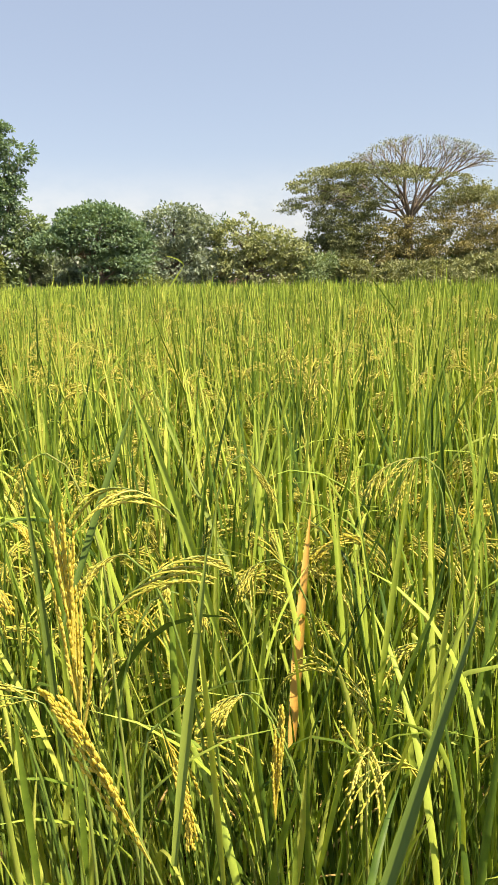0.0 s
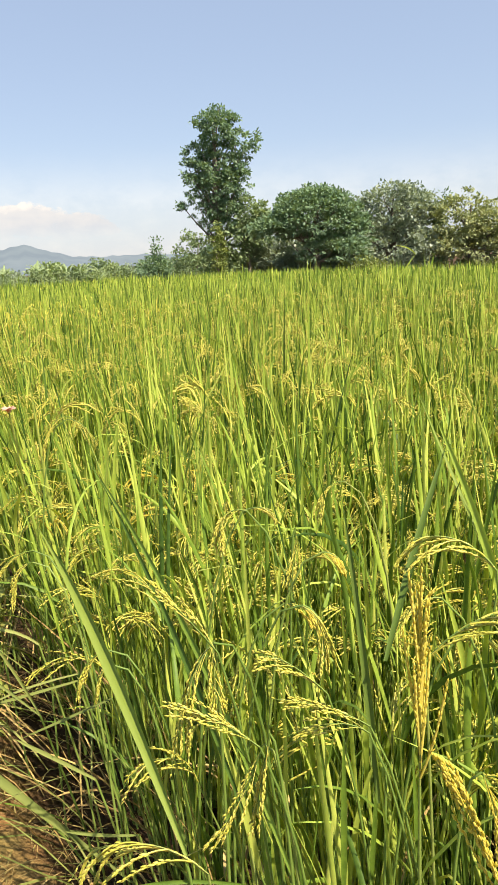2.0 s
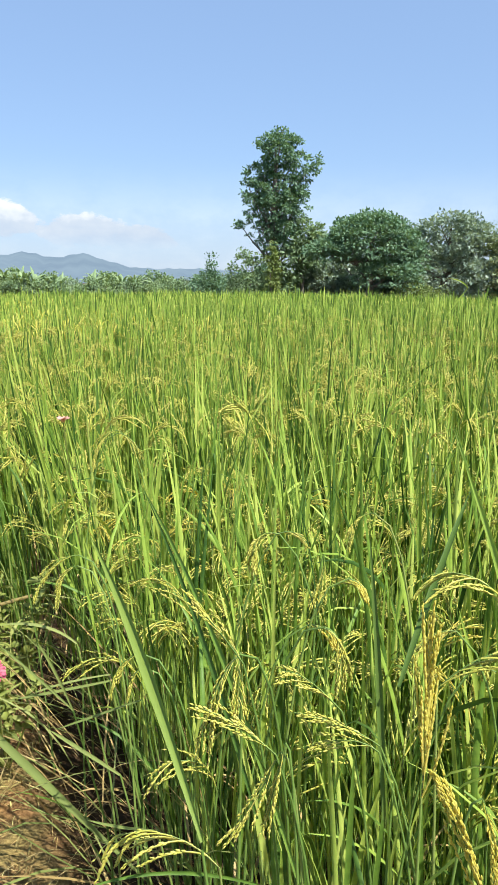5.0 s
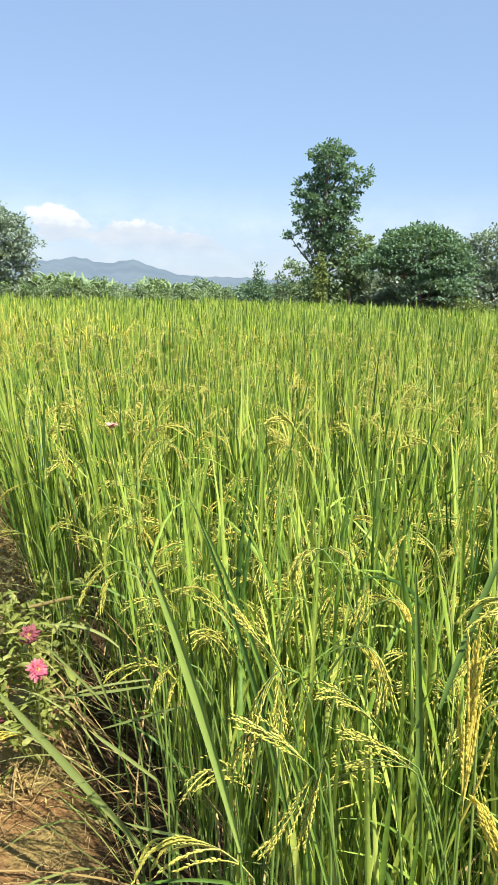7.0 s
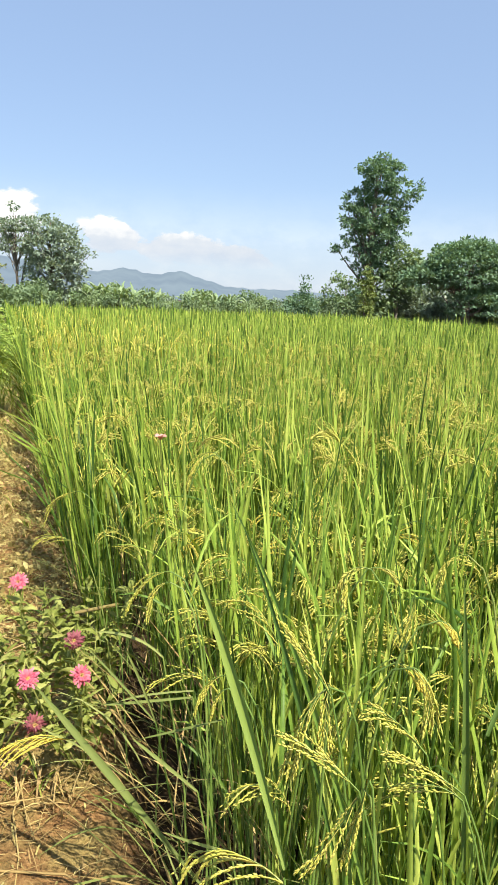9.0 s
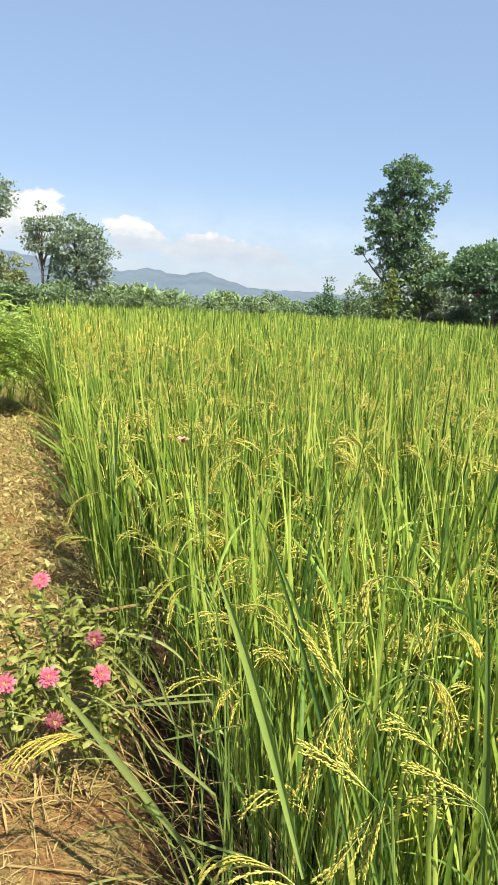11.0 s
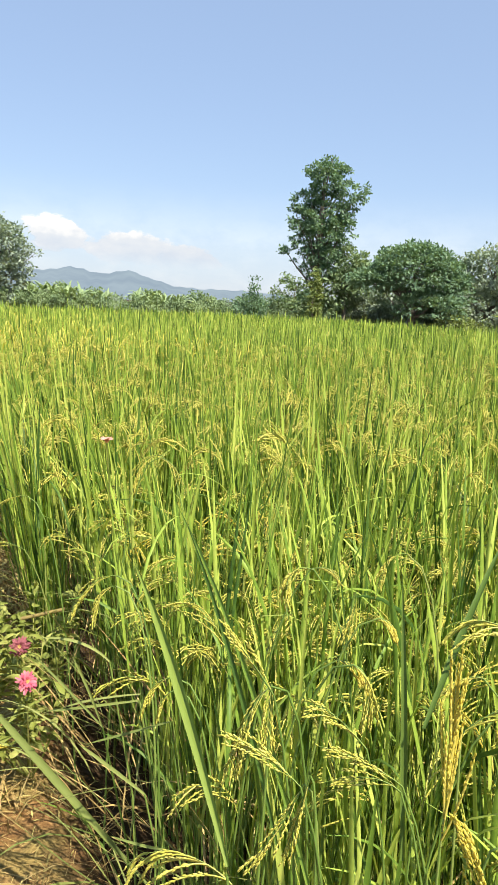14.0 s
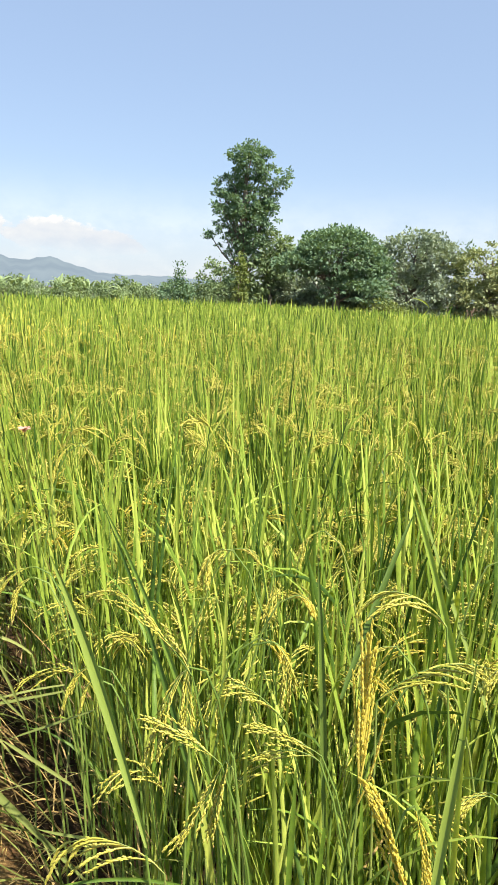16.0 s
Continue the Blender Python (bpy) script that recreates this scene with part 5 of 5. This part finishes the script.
def zinnia(foot, heads, seed, leaves=26, tall=0.58):
    """A leafy garden zinnia. heads: (x, y, z, faded) in the world."""
    r = np.random.default_rng(800 + seed)
    ob = thing("zinnia_plant", pose(*foot), "leafy zinnia with pink flowers beside the rice", "zinnia", "zinnias by the path")
    foot = np.array(foot)
    ends = [np.array(h[:3]) - foot for h in heads]
    ends += [np.array([r.uniform(-0.2, 0.2), r.uniform(-0.16, 0.16), tall * r.uniform(0.75, 1.08)]) for _ in range(8)]
    for e in ends:
        pts = limb_points((0, 0, 0), e, r, 0.05, 6)
        part("stem", Pieces().add(*tube(pts, np.linspace(0.004, 0.002, 6), 5)), M_ZLEAF, ob)
        for k in range(max(3, leaves // len(ends))):
            f = 0.40 + 0.58 * (k // 2) / max(1, leaves // len(ends) // 2)
            p = pts[0] + (pts[-1] - pts[0]) * min(f, 0.95)
            a = r.uniform(0, 6.28) if k % 2 == 0 else a + math.pi
            v, q = ribbons([p], r.uniform(0.03, 0.072), a, r.uniform(0.4, 1.4), r.uniform(1.1, 2.6), r.uniform(0.011, 0.031), 5, 3, 1.0, r.normal(0, 0.8), 0.3, ((0, .12, .35, .7, 1), (.25, .85, 1, .55, .05)))
            part("leaf", Pieces().add(v, q), M_ZLEAF, ob)
    for (x, y, z, faded), e in zip(heads, ends):
        to_eye = unit(np.array([0.5, 0.4, 1.9]) - np.array([x, y, z]) + r.normal(0, 0.35, 3))
        m = Matrix.Translation(e) @ Vector(to_eye).to_track_quat("Z", "Y").to_matrix().to_4x4()
        pet = Pieces()
        for ring, (n, ln, th) in enumerate(((19, 0.027, 1.45), (15, 0.0215, 1.15), (10, 0.014, 0.8))):
            a = np.arange(n) * 2 * np.pi / n + ring * 0.2 + r.normal(0, 0.05, n)
            base = np.stack([np.cos(a) * 0.005, np.sin(a) * 0.005, np.full(n, 0.003 + 0.003 * ring)], 1)
            bend = th + (r.uniform(0.3, 1.2, n) if faded else r.uniform(0.05, 0.35, n))
            v, q = ribbons(base, ln * r.uniform(0.7, 1.15, n), a, th, bend, r.uniform(0.005, 0.0105, n), 4, 3, 1.0, r.normal(0, 0.35, n), 0.2, ((0, .3, .75, 1), (.45, .9, 1, .55)))
            pet.add(v, q)
        head = part("flower_head", pet, M_FADED if faded else M_PINK, ob, "withering dull pink zinnia flower" if faded else "bright pink zinnia flower")
        head.matrix_local = m
        n = 40
        a, rad = np.arange(n) * 2.4, 0.0075 * np.sqrt(np.arange(n) / n)
        v, q, t = grains(np.stack([np.cos(a) * rad, np.sin(a) * rad, np.full(n, 0.004)], 1), np.stack([np.cos(a) * rad * 40, np.sin(a) * rad * 40, np.ones(n)], 1), 0.009, 0.0026, 4, False)
        part("flower_centre", Pieces().add(v, q, t), M_DISC, head, "yellow-orange flower centre")


def pale_flower():
    ob = thing("pale_flower", pose(-0.25, 2.41, -0.05), "pale pink flower standing among the rice", "flower")
    part("stem", Pieces().add(*tube([(0, 0, 0), (0.0, 0, 0.6), (-0.034, -0.022, 1.135)], [0.004, 0.003, 0.002], 5)), M_ZLEAF, ob)
    r = np.random.default_rng(66)
    a = np.arange(14) * 2 * np.pi / 14
    v, q = ribbons(np.tile([[-0.034, -0.022, 1.137]], (14, 1)), 0.024, a, 0.5, r.uniform(1.0, 1.7, 14), 0.012, 4, 3, 1.0, None, 0.2, ((0, .3, .75, 1), (.4, .9, 1, .5)))
    head = part("flower_head", Pieces().add(v, q), M_PALE, ob)
    k = 20
    b, rad = np.arange(k) * 2.4, 0.006 * np.sqrt(np.arange(k) / k)
    v, q, t = grains(np.stack([np.cos(b) * rad - 0.034, np.sin(b) * rad - 0.022, np.full(k, 1.136)], 1), np.tile([[0, 0, 1.0]], (k, 1)), 0.01, 0.003, 4, False)
    part("flower_centre", Pieces().add(v, q, t), M_DISC, head)


path_side_plants()
bowed_ears()
border_blades()
rust_leaf()
zinnia((-0.47, 2.26, 0.0), [(-0.372, 2.058, 0.465, False), (-0.469, 2.193, 0.488, True), (-0.513, 2.015, 0.45, False), (-0.483, 1.996, 0.328, True)], 1, 215, 0.46)
zinnia((-0.76, 2.46, 0.0), [(-0.769, 2.364, 0.561, False)], 2, 185, 0.52)
zinnia((-0.76, 2.20, 0.0), [(-0.625, 1.971, 0.427, False)], 3, 170, 0.44)
zinnia((-0.56, 2.46, 0.0), [], 4, 185, 0.52)
pale_flower()


def fallen_flower(x, y, seed):
    """A small faded blossom lying on the dry grass."""
    r = np.random.default_rng(seed)
    ob = thing("fallen_flower", pose(x, y, float(ground_z(x, y)) + 0.03, 25, -15, 40), "faded pale pink blossom lying on the dry grass", "flower", "blossoms on the path")
    a = np.arange(11) * 2 * np.pi / 11
    v, q = ribbons(np.zeros((11, 3)), r.uniform(0.018, 0.03, 11), a, 0.7, r.uniform(1.0, 1.9, 11), 0.011, 4, 3, 1.0, None, 0.2, ((0, .3, .75, 1), (.4, .9, 1, .5)))
    part("petals", Pieces().add(v, q), M_PALE, ob)


fallen_flower(-4.22, 7.42, 5)
fallen_flower(-2.81, 5.62, 6)


def feathery_shrub():
    r = np.random.default_rng(88)
    ob = thing("feathery_shrub", pose(-5.08, 7.5, -0.02), "bright green feathery-leaved shrub beside the path", "shrub")
    for k in range(7):
        e = np.array([r.uniform(-0.5, 0.5), r.uniform(-0.45, 0.45), r.uniform(0.8, 1.3)])
        part("stem", Pieces().add(*tube(limb_points((0, 0, 0), e, r, -0.05), np.linspace(0.012, 0.004, 6), 5)), M_ZLEAF, ob)
    fr = Pieces()
    for k in range(820):
        d = unit(r.normal(0, 1, 3))
        p = np.array([0.0, 0, 0.92]) + d * np.array([0.78, 0.78, 0.57]) * r.uniform(0.5, 1.0)
        a = math.atan2(d[1], d[0]) + r.normal(0, 0.7)
        n = 7
        s = np.linspace(0.1, 1, n)
        ln = r.uniform(0.22, 0.36)
        th = r.uniform(0.5, 1.1) + r.uniform(1.1, 1.9) * s
        cx = np.cumsum(np.sin(th)) * ln / n
        cz = np.cumsum(np.cos(th)) * ln / n
        axis = p + np.stack([cx * math.cos(a), cx * math.sin(a), cz], 1)
        side = np.array([-math.sin(a), math.cos(a), 0])
        for sg in (-1, 1):
            way = unit(side * sg + np.gradient(axis, axis=0) / (ln / n) * 0.5 + np.array([0, 0, -0.25]))
            w = 0.015
            l2 = (0.080 * np.sin(np.pi * (0.15 + 0.8 * s)) + 0.01)[:, None]
            nx = unit(np.gradient(axis, axis=0))
            v = np.stack([axis, axis + way * l2 * 0.5 + nx * w, axis + way * l2, axis + way * l2 * 0.5 - nx * w], 1)
            i = np.arange(n)[:, None] * 4
            fr.add(v, np.concatenate([i + np.array([[0, 1, 2, 3]])]))
    part("foliage", fr, M_FRESH, ob)


feathery_shrub()


# ---- litter, straw and weeds on the path ----
def path_spots(n, r, u0, u1, v0, v1):
    u, v = r.uniform(u0, u1, n), r.uniform(v0, v1, n)
    p = EDGE_P + u[:, None] * EDGE_D + v[:, None] * EDGE_N
    return p, u, v


def path_litter():
    r = np.random.default_rng(21)
    out = Pieces()
    p, u, v = path_spots(8000, r, -3.0, 9, -2.2, 0.12)
    p = p[r.uniform(0, 1, len(p)) < np.where(u < 0.9, np.where(v > -0.3, 0.22, 0.5), 1.0)]
    z = ground_z(p[:, 0], p[:, 1]) + lumps(p[:, 0], p[:, 1])
    n = len(p)
    base = np.stack([p[:, 0], p[:, 1], z + r.uniform(0.004, 0.03, n)], 1)
    vv, q = ribbons(base, 0.03 + 0.2 * r.uniform(0, 1, n) ** 2.5, r.uniform(0, 6.28, n), r.uniform(0.9, 1.6, n), r.uniform(1.4, 2.0, n), r.uniform(0.002, 0.005, n), 3, 2, 1.0, r.normal(0, 0.5, n), profile=((0, .5, 1), (.8, 1, .5)))
    out.add(vv, q)
    p, u, v = path_spots(1500, r, -0.8, 1.6, -0.9, 0.15)
    p = p[r.uniform(0, 1, len(p)) < np.where(v > -0.12, 0.35, 1.0)]
    n = len(p)
    z = ground_z(p[:, 0], p[:, 1]) + lumps(p[:, 0], p[:, 1])
    vv, q = ribbons(np.stack([p[:, 0], p[:, 1], z + 0.004], 1), 0.02 + 0.12 * r.uniform(0, 1, n) ** 2, r.uniform(0, 6.28, n), r.uniform(0.9, 1.6, n), r.uniform(1.4, 2.0, n), r.uniform(0.0013, 0.0035, n), 3, 2, 1.0, r.normal(0, 0.6, n), profile=((0, .5, 1), (.8, 1, .5)))
    out.add(vv, q)
    ob = new("dry_straw", out.mesh("dry_straw", M_STRAW))
    tagged(ob, "dry straw and stalks strewn over the earth path", "straw", kind="stuff")
    out = Pieces()
    p, u, v = path_spots(12000, r, -2.0, 6.5, -1.3, 0.0)
    keep = r.uniform(0, 1, len(p)) < np.clip(0.7 * (u - 0.35), 0.0, 1) * np.clip(1.5 - 0.12 * u, 0.3, 1)
    p = p[keep]
    z = ground_z(p[:, 0], p[:, 1]) + lumps(p[:, 0], p[:, 1])
    at = np.stack([p[:, 0], p[:, 1], z + r.uniform(0.006, 0.022, len(p))], 1)
    vv, t = leaf_cards(at, r.normal(0, 1, at.shape) * np.array([1, 1, 0.6]), 0.017, r, 0.0)
    out.add(vv, None, t)
    p, u, v = path_spots(5200, r, 0.75, 8.0, -1.5, 0.12)   # whole curled leaves, thickest beyond the flowers
    p = p[r.uniform(0, 1, len(p)) < np.clip(1.2 * (u - 0.7), 0.0, 1)]
    z = ground_z(p[:, 0], p[:, 1]) + lumps(p[:, 0], p[:, 1])
    at = np.stack([p[:, 0], p[:, 1], z + r.uniform(0.008, 0.05, len(p))], 1)
    vv, t = leaf_cards(at, r.normal(0, 1, at.shape), 0.042, r, 0.0)
    out.add(vv, None, t)
    p, u, v = path_spots(13000, r, -1.0, 7.0, -1.2, 0.04)
    p = p[r.uniform(0, 1, len(p)) < np.clip(0.25 + 0.6 * (u - 0.3), 0.2, 1) * np.clip(1.6 - 0.16 * u, 0.4, 1)]
    n = len(p)
    z = ground_z(p[:, 0], p[:, 1]) + lumps(p[:, 0], p[:, 1])
    vv, q = ribbons(np.stack([p[:, 0], p[:, 1], z + r.uniform(0.002, 0.02, n)], 1), 0.018 + 0.05 * r.uniform(0, 1, n) ** 2, r.uniform(0, 6.28, n), r.uniform(0.8, 1.5, n), r.uniform(1.3, 2.3, n), r.uniform(0.0025, 0.006, n), 2, 2, 1.0, r.normal(0, 0.8, n), profile=((0, .5, 1), (.7, 1, .4)))
    out.add(vv, q)
    p, u, v = path_spots(14000, r, -0.6, 7.0, -1.25, 0.18)   # curled dead grass standing a little off the ground
    p = p[r.uniform(0, 1, len(p)) < np.clip(0.12 + 0.8 * (u - 0.3), np.where(v > -0.12, 0.12, 0.3), 1)]
    n = len(p)
    z = ground_z(p[:, 0], p[:, 1]) + lumps(p[:, 0], p[:, 1])
    vv, q = ribbons(np.stack([p[:, 0], p[:, 1], z], 1), r.uniform(0.03, 0.10, n), r.uniform(0, 6.28, n), r.uniform(0.1, 0.9, n), r.uniform(1.6, 3.2, n), r.uniform(0.002, 0.0042, n), 3, 2, 1.0, r.normal(0, 0.8, n), profile=((0, .5, 1), (.8, 1, .4)))
    ob = new("fallen_leaves", out.add(vv, q).mesh("fallen_leaves", M_LITTER))
    tagged(ob, "dry golden-brown leaf scraps littering the path", "leaf litter", kind="stuff")
    out = Pieces()
    p, u, v = path_spots(3600, r, -4.0, 10, -3.2, -0.08)
    clump = np.exp(-((p[:, 0] + 0.62) ** 2 + (p[:, 1] - 2.15) ** 2) / 0.05)
    dense = clump + 0.5 + 0.5 * np.sin(3.1 * p[:, 0] + 1) * np.sin(2.7 * p[:, 1] + 0.5)
    keep = (r.uniform(0, 1, len(p)) < dense * np.where(v < -1.3, 1.3, 0.75)) & ((u > 0.55) | (v < -0.55) | (clump > 0.3))
    p = p[keep]
    m = len(p)
    b = np.repeat(p, 8, 0) + r.normal(0, 0.035, (m * 8, 2))
    z = ground_z(b[:, 0], b[:, 1])
    k = m * 8
    vv, q = ribbons(np.stack([b[:, 0], b[:, 1], z], 1), r.uniform(0.05, 0.17, k), r.uniform(0, 6.28, k), r.uniform(0.1, 0.8, k), r.uniform(0.8, 1.9, k), r.uniform(0.004, 0.009, k), 3, 2, 1.2, r.normal(0, 0.5, k))
    me = out.add(vv, q).mesh("path_grass", M_WEED, M_STRAW)
    dry = np.repeat((np.repeat(r.uniform(0, 1, m), 8) < 0.6).astype(np.int32), 3)
    me.polygons.foreach_set("material_index", dry)
    ob = new("path_grass", me)
    tagged(ob, "short yellow-green grass and weeds on the path", "grass", kind="stuff")


def verge_grass():
    """Tufted grass on the open ground beyond the path."""
    r = np.random.default_rng(29)
    p, u, v = path_spots(2600, r, -7.0, 9.0, -8.5, -1.5)
    p = p[r.uniform(0, 1, len(p)) < np.clip((-v - 1.3) / 0.8, 0, 1) * (0.6 + 0.4 * np.sin(2.1 * p[:, 0]) * np.sin(1.7 * p[:, 1]))]
    k = len(p) * 5
    b = np.repeat(p, 5, 0) + r.normal(0, 0.05, (k, 2))
    vv, q = ribbons(np.stack([b[:, 0], b[:, 1], lumps(b[:, 0], b[:, 1]) - 0.01], 1), r.uniform(0.10, 0.28, k), r.uniform(0, 6.28, k), r.uniform(0.1, 0.8, k), r.uniform(0.8, 1.9, k), r.uniform(0.008, 0.016, k), 2, 2, 1.2, r.normal(0, 0.5, k))
    ob = new("verge_grass", Pieces().add(vv, q).mesh("verge_grass", M_WEED))
    tagged(ob, "tufted yellow-green grass beside the earth path", "grass", kind="stuff")


def soil_clods():
    r = np.random.default_rng(27)
    p, u, v = path_spots(700, r, -2.0, 3.0, -1.5, 0.02)
    ico = bmesh.new()
    bmesh.ops.create_icosphere(ico, subdivisions=1, radius=1.0)
    verts = np.array([w.co[:] for w in ico.verts])
    faces = np.array([[w.index for w in f.verts] for f in ico.faces])
    ico.free()
    size = 0.004 + 0.014 * r.uniform(0, 1, len(p)) ** 3
    shape = verts[None] * r.uniform(0.7, 1.25, (len(p), len(verts), 1)) * size[:, None, None] * np.array([1.0, 1.0, 0.7])
    z = ground_z(p[:, 0], p[:, 1]) + lumps(p[:, 0], p[:, 1])
    at = np.stack([p[:, 0], p[:, 1], z + size * 0.25], 1)
    tris = (faces[None] + (np.arange(len(p)) * len(verts))[:, None, None]).reshape(-1, 3)
    ob = new("soil_clods", Pieces().add(shape + at[:, None], None, tris).mesh("soil_clods", M_SOIL))
    tagged(ob, "small brown clods of earth on the path", "earth", kind="stuff")


def edge_grass():
    """Half-dry blades and weeds leaning out from the foot of the crop."""
    r = np.random.default_rng(22)
    out = Pieces()
    p, u, v = path_spots(1100, r, -1.4, 10, -0.05, 0.26)
    green = np.arange(len(p)) >= len(p) // 2
    gone = (green & (u < 1.8) & (r.uniform(0, 1, len(p)) < 0.75)) | (~green & (u < 0.8) & (r.uniform(0, 1, len(p)) < 0.5))
    dry = int((~green & ~gone).sum())
    p = p[~gone]
    n = len(p)
    z = ground_z(p[:, 0], p[:, 1])
    toward = TOWARD_PATH
    vv, q = ribbons(np.stack([p[:, 0], p[:, 1], z + r.uniform(0, 0.15, n)], 1), r.uniform(0.15, 0.5, n), toward + r.normal(0, 1.1, n), r.uniform(0.1, 0.9, n), r.uniform(0.4, 1.6, n), r.uniform(0.0035, 0.0085, n), 5, 2, 1.3, r.normal(0, 0.4, n))
    w = 230
    pb, _, vb = path_spots(w, r, -0.8, 1.7, -0.02, 0.30)
    vw, qw = ribbons(np.stack([pb[:, 0], pb[:, 1], r.uniform(0.0, 0.4, w)], 1), r.uniform(0.25, 0.55, w), toward + r.normal(0, 1.0, w), r.uniform(0.1, 1.2, w), r.uniform(0.6, 1.9, w), r.uniform(0.0025, 0.0065, w), 5, 2, 1.3, r.normal(0, 0.4, w))
    half = dry * 5
    me = out.add(vv, q).add(vw, qw).mesh("edge_grass", M_LEAF, M_STRAW, M_DULL)
    idx = np.zeros(len(me.polygons), np.int32)
    idx[:half] = 1
    idx[len(q):] = 2
    idx[len(q):len(q) + 5 * 90] = 1
    me.polygons.foreach_set("material_index", idx)
    ob = new("edge_grass", me)
    tagged(ob, "half-dry grass blades leaning out of the crop's edge", "grass", kind="stuff")


def cut_stalk():
    ob = new("cut_stalk", Pieces().add(*tube([(-0.586, 2.412, 0.461), (-0.52, 2.45, 0.472), (-0.464, 2.485, 0.481)], [0.006, 0.0065, 0.006], 8)).mesh("cut_stalk", M_LITTER))
    tagged(ob, "dry cut stalk caught in the zinnia leaves", "stalk")


def dry_twig(points, rad):
    p = np.array(points, float)
    ob = new("dry_twig", Pieces().add(*tube(p, np.linspace(rad, rad * 0.5, len(p)), 6)).mesh("dry_twig", M_STRAW))
    tagged(ob, "long dry stalk lying on the earth path", "stalk", "stalks on the path")


def tall_weeds():
    """Rank grass where the path narrows away from the camera."""
    r = np.random.default_rng(23)
    p, u, v = path_spots(1400, r, 6.0, 26, -7.0, 0.1)
    keep = r.uniform(0, 1, len(p)) < np.clip((u - 5.5) / 4 - 0.25 * (v > -0.8), 0.08, 1)
    p = p[keep]
    m = len(p)
    k = m * 9
    b = np.repeat(p, 9, 0) + r.normal(0, 0.07, (k, 2))
    hh = np.repeat(r.uniform(0.25, 0.95, m), 9) * r.uniform(0.6, 1.1, k)
    vv, q = ribbons(np.stack([b[:, 0], b[:, 1], np.full(k, -0.02)], 1), hh, r.uniform(0, 6.28, k), r.uniform(0.05, 0.4, k), r.uniform(0.3, 1.6, k), r.uniform(0.014, 0.025, k), 2, 2, 1.3, r.normal(0, 0.6, k))
    ob = new("tall_weeds", Pieces().add(vv, q).mesh("tall_weeds", M_WEED))
    tagged(ob, "rank yellow-green grass and weeds along the path", "weeds", kind="stuff")


tall_weeds()
path_litter()
soil_clods()
verge_grass()
edge_grass()
cut_stalk()
dry_twig([(-0.62, 2.16, 0.03), (-0.56, 2.0, 0.02), (-0.45, 1.86, 0.02), (-0.40, 1.76, 0.012)], 0.0035)
dry_twig([(-0.66, 1.98, 0.03), (-0.5, 2.08, 0.03), (-0.3, 2.0, 0.02)], 0.003)
dry_twig([(-0.50, 1.80, 0.02), (-0.3, 1.84, 0.03), (-0.12, 1.80, 0.02)], 0.004)
dry_twig([(-0.72, 2.30, 0.03), (-0.6, 2.1, 0.03), (-0.5, 1.98, 0.02)], 0.003)
